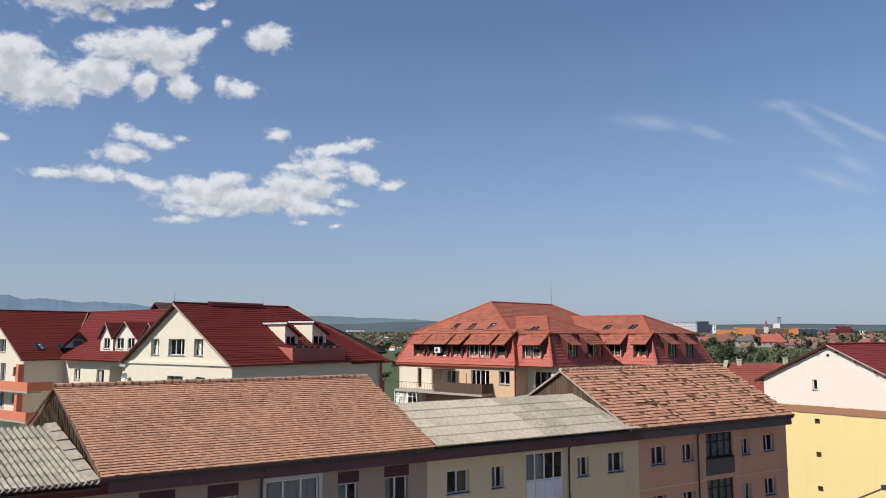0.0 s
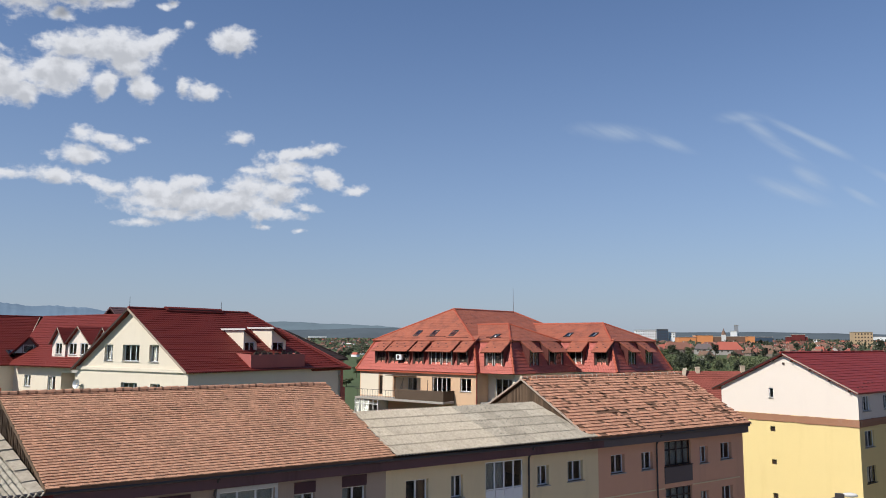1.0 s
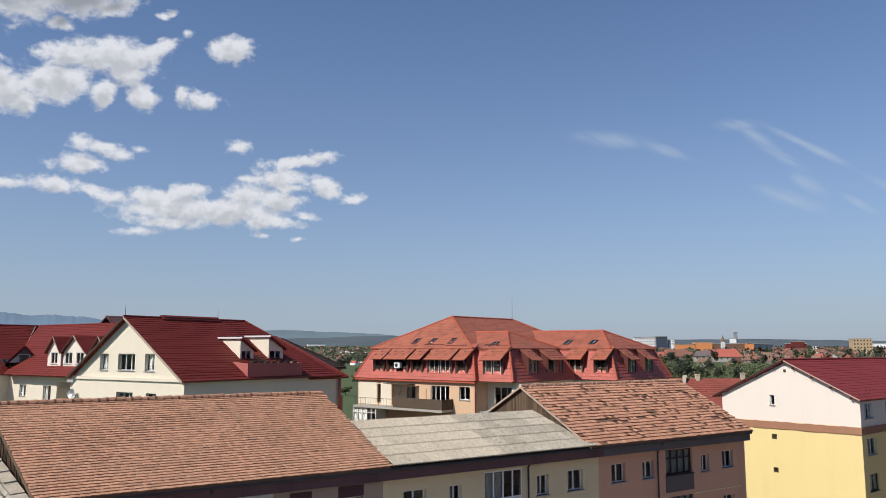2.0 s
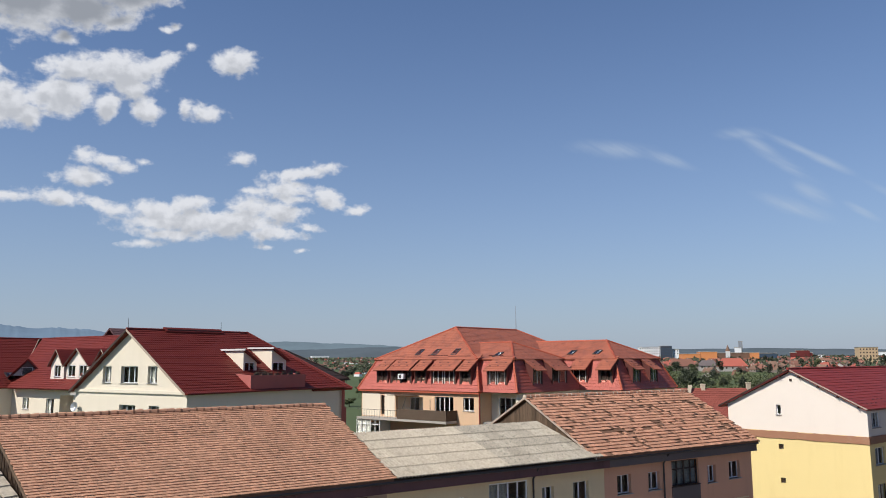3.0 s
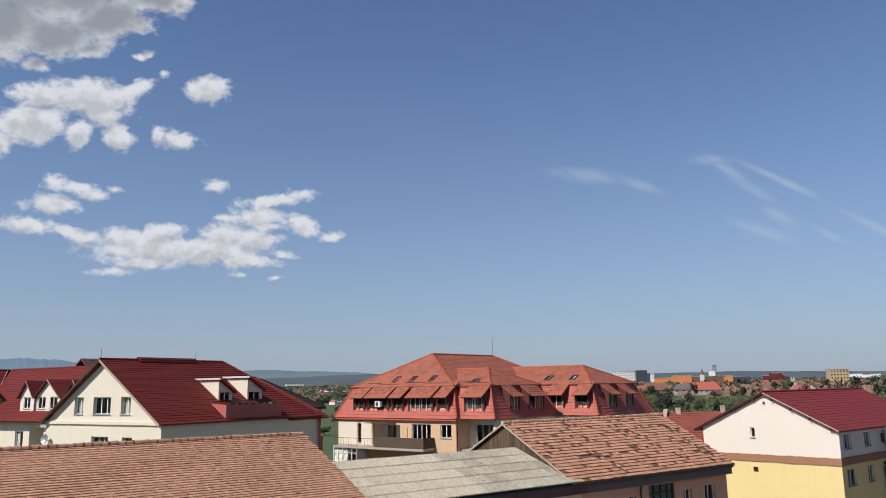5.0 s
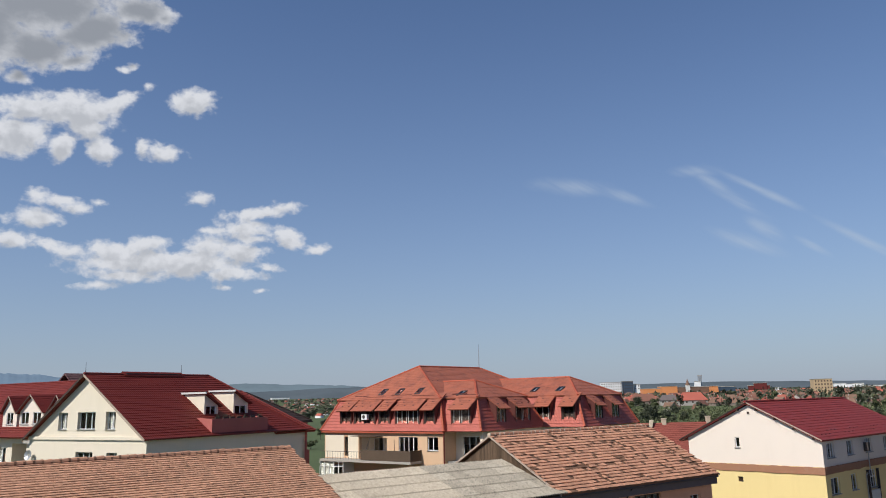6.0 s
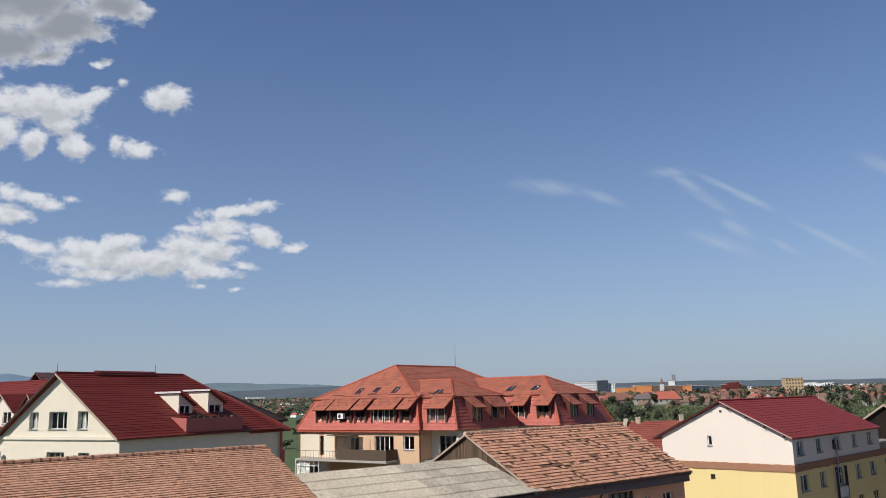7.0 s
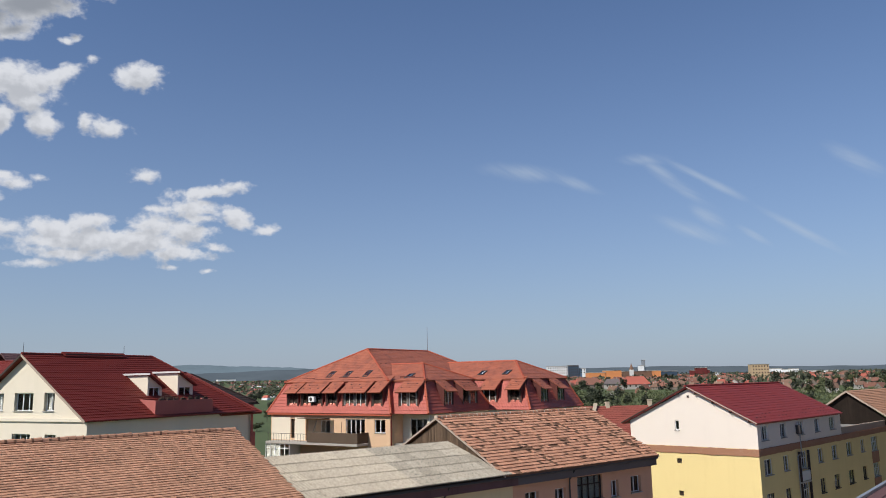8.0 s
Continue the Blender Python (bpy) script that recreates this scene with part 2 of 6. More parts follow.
M = {
    "clay": material("clay tile", (0.48, 0.256, 0.158), 0.9, 0.14, 0.12, 0.45, 14, 0.2, stain=(0.20, 0.13, 0.085), stain_amount=0.5, per_piece=0.17),
    "clay_pale": material("weathered clay tile", (0.49, 0.25, 0.155), 0.9, 0.16, 0.16, 0.6, 12, 0.3, stain=(0.20, 0.11, 0.075), stain_amount=0.55, per_piece=0.18, stain_scale=1.6),
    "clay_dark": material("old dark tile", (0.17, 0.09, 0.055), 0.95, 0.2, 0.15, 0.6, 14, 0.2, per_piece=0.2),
    "cement": material("fibre cement sheet", (0.375, 0.332, 0.265), 0.95, 0.25, 0.4, 0.45, 5, 0.3, stain=(0.085, 0.08, 0.068), stain_amount=0.7, stain_range=(0.48, 0.74), per_piece=0.14, spec=0.1, stain_scale=4.5),
    "cement_pale": material("newer fibre cement sheet", (0.43, 0.372, 0.29), 0.95, 0.2, 0.4, 0.45, 5, 0.3, stain=(0.15, 0.135, 0.11), stain_amount=0.6, per_piece=0.06, spec=0.1, stain_scale=3.0),
    "cement_old": material("lichened fibre cement sheet", (0.39, 0.35, 0.28), 0.95, 0.14, 0.35, 0.6, 8, 0.3, stain=(0.12, 0.112, 0.085), stain_amount=0.7, stain_range=(0.44, 0.70), per_piece=0.14, spec=0.1, stain_scale=3.5),
    "plum": material("dark plum panel", (0.085, 0.040, 0.045), 0.75, 0.1, 0.08, 0.6, 14, 0.1),
    "cheek": material("dark red dormer cheek", (0.105, 0.030, 0.024), 0.75, 0.12, 0.1, 0.6, 12, 0.2),
    "mortar": material("pale lime mortar", (0.60, 0.50, 0.38), 0.95, 0.1, 0.1, 1.0, 12, 0.2, per_piece=0.15),
    "metal_red": material("dark red metal tile", (0.165, 0.024, 0.017), 0.6, 0.07, 0.05, 0.3, 12, 0.35, tile=(1.1, 0.35), tile_vary=0.05, wave=0.2, spec=0.25),
    "metal_crimson": material("crimson metal sheet", (0.235, 0.030, 0.024), 0.6, 0.06, 0.04, 0.3, 12, 0.35, tile=(1.1, 0.4), tile_vary=0.05, wave=0.22, spec=0.4),
    "metal_brick": material("brick red metal tile", (0.27, 0.075, 0.055), 0.65, 0.12, 0.08, 0.3, 12, 0.35, stain=(0.16, 0.05, 0.04), stain_amount=0.5, tile=(0.9, 0.35), tile_vary=0.07, wave=0.2, spec=0.3),
    "metal_orange": material("orange red metal tile", (0.42, 0.10, 0.072), 0.6, 0.12, 0.08, 0.3, 12, 0.35, stain=(0.17, 0.05, 0.035), stain_amount=0.45, stain_scale=0.6, tile=(0.9, 0.35), tile_vary=0.07, wave=0.2, spec=0.4),
    "metal_fade": material("sun-faded orange metal tile", (0.37, 0.115, 0.065), 0.65, 0.14, 0.08, 0.35, 12, 0.3, stain=(0.15, 0.055, 0.04), stain_amount=0.65, stain_range=(0.44, 0.70), tile=(0.9, 0.35), tile_vary=0.07, wave=0.2, spec=0.4),
    "cap_orange": material("orange ridge cap", (0.42, 0.10, 0.055), 0.6, 0.1, 0.06, 0.6, 9, 0.1),
    "cap_red": material("dark red ridge cap", (0.19, 0.03, 0.022), 0.5, 0.08, 0.05, 0.6, 9, 0.1),
    "plaster_cream": material("cream plaster", (0.74, 0.66, 0.53), 0.9, 0.05, 0.05, 0.3, 20, 0.08, stain=(0.55, 0.49, 0.37), stain_amount=0.25, streak=True),
    "plaster_peach": material("peach plaster", (0.66, 0.44, 0.28), 0.9, 0.05, 0.05, 0.3, 20, 0.08, stain=(0.5, 0.36, 0.24), stain_amount=0.25, streak=True),
    "plaster_white": material("off-white plaster", (0.78, 0.69, 0.60), 0.9, 0.03, 0.04, 0.3, 20, 0.06, stain=(0.66, 0.58, 0.5), stain_amount=0.2, streak=True),
    "plaster_yellow": material("yellow plaster", (0.78, 0.62, 0.29), 0.9, 0.04, 0.04, 0.3, 20, 0.08, stain=(0.62, 0.47, 0.2), stain_amount=0.25, streak=True),
    "plaster_ochre": material("dull yellow plaster", (0.74, 0.595, 0.365), 0.92, 0.08, 0.07, 0.3, 20, 0.12, stain=(0.50, 0.39, 0.25), stain_amount=0.4, streak=True),
    "plaster_brown": material("brown-orange plaster", (0.66, 0.37, 0.245), 0.92, 0.08, 0.07, 0.3, 20, 0.12, stain=(0.44, 0.26, 0.18), stain_amount=0.4, streak=True),
    "plaster_grey": material("grey-brown plaster", (0.40, 0.305, 0.235), 0.95, 0.12, 0.08, 0.35, 18, 0.15, stain=(0.24, 0.19, 0.155), stain_amount=0.5, streak=True),
    "band_brown": material("brown painted band", (0.34, 0.17, 0.10), 0.9, 0.1, 0.08, 0.5, 16, 0.15, stain=(0.5, 0.36, 0.27), stain_amount=0.35),
    "fascia": material("dark maroon eave board", (0.135, 0.070, 0.070), 0.8, 0.12, 0.08, 0.5, 16, 0.1, stain=(0.03, 0.02, 0.02), stain_amount=0.5, streak=True),
    "fascia_grey": material("dark grey eave board", (0.14, 0.115, 0.11), 0.85, 0.12, 0.08, 0.5, 16, 0.1),
    "maroon": material("dark red panel", (0.13, 0.022, 0.02), 0.7, 0.1, 0.08, 0.6, 14, 0.1),
    "brick_paint": material("pinkish red painted wall", (0.42, 0.13, 0.11), 0.85, 0.08, 0.06, 0.4, 16, 0.1, stain=(0.3, 0.1, 0.09), stain_amount=0.3, streak=True),
    "salmon": material("salmon painted wall", (0.62, 0.20, 0.12), 0.85, 0.06, 0.05, 0.4, 16, 0.08),
    "wood": material("weathered gable board", (0.125, 0.082, 0.052), 0.95, 0.25, 0.2, 0.8, 6, 0.3, stain=(0.05, 0.038, 0.03), stain_amount=0.6, streak=True, per_piece=0.3),
    "wood_dark": material("dark old board", (0.020, 0.015, 0.012), 0.95, 0.25, 0.2, 0.8, 6, 0.3, stain=(0.05, 0.036, 0.028), stain_amount=0.4, streak=True, spec=0.1),
    "wood_pale": material("pale verge board", (0.42, 0.33, 0.26), 0.9, 0.12, 0.1, 0.8, 8, 0.2),
    "concrete": material("grey concrete", (0.40, 0.37, 0.33), 0.95, 0.1, 0.1, 0.5, 10, 0.2, stain=(0.2, 0.18, 0.16), stain_amount=0.4),
    "white": material("white plastic frame", (0.78, 0.78, 0.77), 0.4, 0.03, 0.03, 1.0, 10, 0.03),
    "white_dull": material("dull white paint", (0.60, 0.59, 0.57), 0.7, 0.06, 0.05, 1.0, 10, 0.06),
    "dark_frame": material("dark brown frame", (0.06, 0.04, 0.032), 0.6, 0.1, 0.08, 1.0, 10, 0.05),
    "metal_dark": material("dark painted metal", (0.07, 0.06, 0.058), 0.5, 0.1, 0.1, 1.0, 10, 0.05, metallic=0.3),
    "zinc": material("grey zinc", (0.38, 0.39, 0.40), 0.45, 0.1, 0.08, 1.0, 10, 0.05, metallic=0.6),
    "curtain": material("pale curtain", (0.60, 0.57, 0.52), 0.95, 0.1, 0.08, 1.5, 12, 0.2),
    "room": material("dim room", (0.18, 0.16, 0.14), 0.95, 0.1, 0.05, 0.5, 8, 0.1),
    "mesh_cloth": material("dark balcony cloth", (0.105, 0.074, 0.052), 0.95, 0.15, 0.12, 0.8, 14, 0.2),
    "grass": material("meadow", (0.072, 0.098, 0.036), 0.95, 0.28, 0.2, 0.02, 0.6, 0.3, stain=(0.13, 0.115, 0.06), stain_amount=0.5),
    "street": material("worn pale concrete yard", (0.25, 0.24, 0.22), 0.9, 0.15, 0.15, 0.3, 8, 0.2),
    "bark": material("bark", (0.10, 0.075, 0.055), 0.95, 0.2, 0.2, 1.0, 8, 0.4),
    "leaf": material("foliage", (0.058, 0.066, 0.040), 0.85, 0.25, 0.2, 0.12, 1.2, 0.3, per_piece=0.35),
    "leaf_fresh": material("fresh foliage", (0.108, 0.122, 0.058), 0.85, 0.25, 0.2, 0.12, 1.2, 0.3, per_piece=0.3),
    "glass": glass_material("window glass", (0.75, 0.8, 0.8)),
}


# ---- building helpers ----
def part(name, bm, mat, parent=None, label="", smooth_faces=False):
    """Links a bmesh as one mesh object under a thing or a part."""
    me = bpy.data.meshes.new(name)
    bm.to_mesh(me)
    bm.free()
    me.materials.append(M[mat])
    if smooth_faces:
        me.polygons.foreach_set("use_smooth", [True] * len(me.polygons))
    ob = new(name, me)
    ob.parent = parent
    if label:
        tagged(ob, label=label)
    return ob


def again(ob, parent, m):
    """A further object on the mesh of ob."""
    o = new(ob.name.split(".")[0], ob.data)
    o.parent, o.matrix_basis = parent, m
    return o


def thing(name, label, category, m=None, group="", kind=""):
    ob = new(name)
    ob.empty_display_size = 0.5
    if m is not None:
        ob.matrix_basis = m
    return tagged(ob, label, category, group, kind)


def box(bm, x0, x1, y0, y1, z0, z1, m=None):
    c = [(x0, y0, z0), (x1, y0, z0), (x1, y1, z0), (x0, y1, z0), (x0, y0, z1), (x1, y0, z1), (x1, y1, z1), (x0, y1, z1)]
    v = [bm.verts.new(m @ Vector(p) if m is not None else p) for p in c]
    for f in ((0, 3, 2, 1), (4, 5, 6, 7), (0, 1, 5, 4), (1, 2, 6, 5), (2, 3, 7, 6), (3, 0, 4, 7)):
        bm.faces.new([v[i] for i in f])
    return bm


def boxes(*specs, m=None):
    bm = bmesh.new()
    for s in specs:
        box(bm, *s, m=m)
    return bm


def prism(bm, pts, off):
    """A solid between the polygon pts and its copy moved by off."""
    a = [bm.verts.new(p) for p in pts]
    b = [bm.verts.new(Vector(p) + Vector(off)) for p in pts]
    bm.faces.new(a)
    bm.faces.new(b[::-1])
    for i in range(len(a)):
        j = (i + 1) % len(a)
        bm.faces.new((a[j], a[i], b[i], b[j]))
    bmesh.ops.recalc_face_normals(bm, faces=bm.faces)
    return bm


def tube(bm, p, q, r, sides=8, r2=None):
    p, q = Vector(p), Vector(q)
    rot = (q - p).to_track_quat("Z", "Y").to_matrix()
    rings = []
    for c, rad in ((p, r), (q, r if r2 is None else r2)):
        rings.append([bm.verts.new(c + rot @ Vector((rad * math.cos(2 * math.pi * i / sides), rad * math.sin(2 * math.pi * i / sides), 0))) for i in range(sides)])
    for i in range(sides):
        j = (i + 1) % sides
        bm.faces.new((rings[0][i], rings[0][j], rings[1][j], rings[1][i]))
    bm.faces.new(rings[0][::-1])
    bm.faces.new(rings[1])
    return bm


def span(poly, t):
    """Left and right end of a convex polygon of (s, t) at height t."""
    xs = []
    for (s0, t0), (s1, t1) in zip(poly, poly[1:] + poly[:1]):
        if abs(t1 - t0) < 1e-9:
            if abs(t - t0) < 1e-6:
                xs += [s0, s1]
        elif min(t0, t1) - 1e-9 <= t <= max(t0, t1) + 1e-9:
            xs.append(s0 + (s1 - s0) * (t - t0) / (t1 - t0))
    return min(xs), max(xs)


def roof_face(pts, pitch=0.35, lift=0.035, thick=0.14):
    """A roof slope of stepped courses over the planar convex polygon pts, whose first edge is the eave."""
    pts = [Vector(p) for p in pts]
    s_dir = (pts[1] - pts[0]).normalized()
    nor = s_dir.cross(pts[2] - pts[0]).normalized()
    if nor.z < 0:
        nor = -nor
    t_dir = nor.cross(s_dir)
    if t_dir.z < 0:
        t_dir = -t_dir
    poly = [((p - pts[0]).dot(s_dir), (p - pts[0]).dot(t_dir)) for p in pts]
    top = max(t for _, t in poly)
    n = max(1, round(top / pitch))
    bm = bmesh.new()
    uv = bm.loops.layers.uv.new("UVMap")

    def at(s, t, h):
        return pts[0] + s_dir * s + t_dir * t + nor * h

    def face(corners):
        f = bm.faces.new([bm.verts.new(at(*c)) for c in corners])
        for loop, c in zip(f.loops, corners):
            loop[uv].uv = (c[0] + 50, c[1] + 50.001)
        return f

    for i in range(n):
        t0, t1 = top * i / n, top * (i + 1) / n
        a0, b0 = span(poly, t0)
        a1, b1 = span(poly, min(t1, top - 1e-6))
        face([(a0, t0, lift), (b0, t0, lift), (b1, t1, 0.0), (a1, t1, 0.0)])
        face([(a0, t0, 0.0), (b0, t0, 0.0), (b0, t0, lift), (a0, t0, lift)])
    under = [(s, t, -thick) for s, t in poly]
    face(under[::-1])
    for i in range(len(poly)):
        j = (i + 1) % len(poly)
        face([(*poly[i], -thick), (*poly[j], -thick), (*poly[j], 0.0), (*poly[i], 0.0)])
    bmesh.ops.remove_doubles(bm, verts=bm.verts, dist=0.002)
    bmesh.ops.recalc_face_normals(bm, faces=bm.faces)
    return bm


def cap_line(bm, p, q, r=0.11, piece=0.38):
    """Overlapping half-round caps along a ridge or hip."""
    p, q = Vector(p), Vector(q)
    length = (q - p).length
    n = max(1, round(length / piece))
    rot = (q - p).to_track_quat("Z", "Y").to_matrix()
    last = None
    for i in range(n):
        for f, rad in ((i / n, r * 1.12), ((i + 1) / n, r * 0.9)):
            ring = [bm.verts.new(p.lerp(q, f) + rot @ Vector((rad * math.cos(2 * math.pi * s / 7), rad * math.sin(2 * math.pi * s / 7), 0))) for s in range(7)]
            if last:
                for s in range(7):
                    bm.faces.new((last[s], last[(s + 1) % 7], ring[(s + 1) % 7], ring[s]))
            else:
                bm.faces.new(ring[::-1])
            last = ring
    bm.faces.new(last)
    return bm


def wall_panel(length, height, thick, holes, base=0.0):
    """A wall along x at y 0 (outside) to thick, with holes (x0, x1, z0, z1) that go through."""
    bm = bmesh.new()
    xs = sorted({0.0, length, *[h[0] for h in holes], *[h[1] for h in holes]})
    zs = sorted({base, height, *[h[2] for h in holes], *[h[3] for h in holes]})

    def solid(i, j):
        if i < 0 or j < 0 or i >= len(xs) - 1 or j >= len(zs) - 1:
            return False
        x, z = (xs[i] + xs[i + 1]) / 2, (zs[j] + zs[j + 1]) / 2
        return not any(h[0] < x < h[1] and h[2] < z < h[3] for h in holes)

    def quad(*p):
        bm.faces.new([bm.verts.new(c) for c in p])

    for i in range(len(xs) - 1):
        for j in range(len(zs) - 1):
            if not solid(i, j):
                continue
            x0, x1, z0, z1 = xs[i], xs[i + 1], zs[j], zs[j + 1]
            quad((x0, 0, z0), (x1, 0, z0), (x1, 0, z1), (x0, 0, z1))
            quad((x1, thick, z0), (x0, thick, z0), (x0, thick, z1), (x1, thick, z1))
            if not solid(i - 1, j):
                quad((x0, thick, z0), (x0, 0, z0), (x0, 0, z1), (x0, thick, z1))
            if not solid(i + 1, j):
                quad((x1, 0, z0), (x1, thick, z0), (x1, thick, z1), (x1, 0, z1))
            if not solid(i, j - 1):
                quad((x0, thick, z0), (x1, thick, z0), (x1, 0, z0), (x0, 0, z0))
            if not solid(i, j + 1):
                quad((x0, 0, z1), (x1, 0, z1), (x1, thick, z1), (x0, thick, z1))
    bmesh.ops.remove_doubles(bm, verts=bm.verts, dist=1e-4)
    return bm


def window(parent, m, w, h, frame_mat="white", lights=2, sill=True, depth=0.12, curtain=0.0, transom=0.0, name="window"):
    """A glazed frame in an opening; m puts its lower left outside corner, x along the wall, y inwards."""
    b = 0.065
    xs = [w * i / lights for i in range(lights + 1)]
    zs = [0, transom, h] if transom else [0, h]
    gaps = [(xs[i] + (b if i == 0 else b * 0.6), xs[i + 1] - (b if i == lights - 1 else b * 0.6), zs[j] + (b if j == 0 else b / 2), zs[j + 1] - (b if j == len(zs) - 2 else b / 2)) for i in range(lights) for j in range(len(zs) - 1)]
    bm = wall_panel(w, h, 0.07, gaps)
    bmesh.ops.translate(bm, verts=bm.verts, vec=(0, depth, 0))
    win = part(name, bm, frame_mat, parent)
    win.matrix_basis = m
    pane = part("pane", boxes((b, w - b, depth + 0.03, depth + 0.042, b, h - b)), "glass", win)
    pane.visible_shadow = False
    if sill:
        part("sill", boxes((-0.06, w + 0.06, -0.09, depth, -0.05, 0.0)), "concrete" if frame_mat == "white" else frame_mat, win)
    if curtain:
        cb = bmesh.new()
        n = 14
        cw = (w - 2 * b) * curtain
        prev = None
        for i in range(n + 1):
            x, y = b + cw * i / n, depth + 0.14 + 0.025 * (i % 2)
            cur = (cb.verts.new((x, y, b)), cb.verts.new((x, y, h - b)))
            if prev:
                cb.faces.new((prev[0], cur[0], cur[1], prev[1]))
            prev = cur
        part("curtain", cb, "curtain", win)
    return win


def turned(x, y, z, degrees):
    return pose(x, y, z, 0, 0, degrees)

# ---- ground ----
def smoothstep(a, b, v):
    v = min(1.0, max(0.0, (v - a) / (b - a)))
    return v * v * (3 - 2 * v)


def ground_z(x, y):
    """The plain is level near the flats; the town climbs a long gentle rise towards +x."""
    r, a = math.hypot(x, y), math.degrees(math.atan2(x, y))
    side = smoothstep(36, 50, a) * (1 - smoothstep(95, 120, a))
    rise = 5 * smoothstep(200, 400, r) + 5.5 * smoothstep(360, 640, r) + 5.5 * smoothstep(600, 1100, r) + 3 * smoothstep(1000, 2000, r)
    swell = 3 * smoothstep(400, 1200, r) + 30 * smoothstep(1250, 3400, r)
    return rise * side + swell * (1 - side)


bm = bmesh.new()
RADII = [0, 12, 30, 60, 100, 150, 200, 260, 320, 390, 470, 560, 670, 800, 1000, 1300, 1700, 2300, 3200, 4700]
rings = []
for r in RADII:
    n = 1 if r == 0 else 120
    rings.append([bm.verts.new((r * math.sin(2 * math.pi * i / n), r * math.cos(2 * math.pi * i / n), ground_z(r * math.sin(2 * math.pi * i / n), r * math.cos(2 * math.pi * i / n)))) for i in range(n)])
for i in range(120):
    bm.faces.new((rings[0][0], rings[1][(i + 1) % 120], rings[1][i]))
for a, b in zip(rings[1:], rings[2:]):
    for i in range(120):
        j = (i + 1) % 120
        bm.faces.new((a[i], a[j], b[j], b[i]))
bmesh.ops.recalc_face_normals(bm, faces=bm.faces)
if sum(f.normal.z for f in bm.faces) < 0:
    bmesh.ops.reverse_faces(bm, faces=bm.faces)
ground = part("ground", bm, "grass", smooth_faces=True)
tagged(ground, "green meadows and gardens rising gently to the horizon", "ground", kind="structure")
# below the view; widened and paled to throw light up the facades
part("road", boxes((-60, 140, -1.3, 31.5, -0.2, 0.03)), "street")
tagged(bpy.data.objects["road"], "unseen street and yard, paled to bounce light onto the flats", "road", kind="structure")

# the view's own block, plain and unseen; sized and whitened for facade light
part("wall_south", boxes((-45, 60, -14, -1.3, 0, 18.4)), "plaster_white")
tagged(bpy.data.objects["wall_south"], "unseen plain wall behind the view, set to shape facade light", "wall", kind="structure")

# unseen box, added to cut the sky light on the yellow side wall
part("wall_east", boxes((64, 170, 1, 11, 0, 31)), "fascia_grey")
tagged(bpy.data.objects["wall_east"], "unseen dark box that keeps sky light off the yellow flats", "wall", kind="structure")

# ---- the long row of flats ----
FACADE, RIDGE_Y, BACK = 31.8, 36.9, 42.0
EAVE_Z, RIDGE_Z, STOREY = 11.85, 14.85, 2.75
STOREYS = 4


def row_shell(name, label, x0, x1, wall_mat, holes, top=11.75):
    """Walls of one section with its window openings, repeated down the storeys."""
    ob = thing(name, label, "apartment building", turned(x0, FACADE, 0, 0), group="row of flats")
    every = [(a - x0, b - x0, c - STOREY * k, e - STOREY * k) for a, b, c, e in holes for k in range(STOREYS)]
    part("wall", wall_panel(x1 - x0, top, 0.3, every), wall_mat, ob)
    part("back_wall", boxes((0, x1 - x0, BACK - FACADE - 0.3, BACK - FACADE, 0, top)), wall_mat, ob)
    part("party_wall", boxes((0.01, 0.25, 0.3, BACK - FACADE - 0.3, 0, top)), wall_mat, ob)
    part("party_wall", boxes((x1 - x0 - 0.25, x1 - x0 - 0.01, 0.3, BACK - FACADE - 0.3, 0, top)), wall_mat, ob)
    floors = bmesh.new()
    for k in range(STOREYS + 1):
        box(floors, 0.25, x1 - x0 - 0.25, 0.3, BACK - FACADE - 0.3, 11.55 - STOREY * k - 0.2, 11.55 - STOREY * k)
    part("floor_slab", floors, "room", ob)
    return ob


SLOPE = math.hypot(RIDGE_Y - 31.2, RIDGE_Z - EAVE_Z)


def slope_point(x, t, h, skew, ridge_y=RIDGE_Y, ridge_z=RIDGE_Z, eave_z=EAVE_Z):
    """A point on the street slope: t from 0 at the eave to 1 at the ridge, h above it; skew moves the ridge along x."""
    run, rise = ridge_y - 31.2, ridge_z - eave_z
    n = math.hypot(run, rise)
    return Vector((x + skew * t, 31.2 + run * t - h * rise / n, eave_z + rise * t + h * run / n))


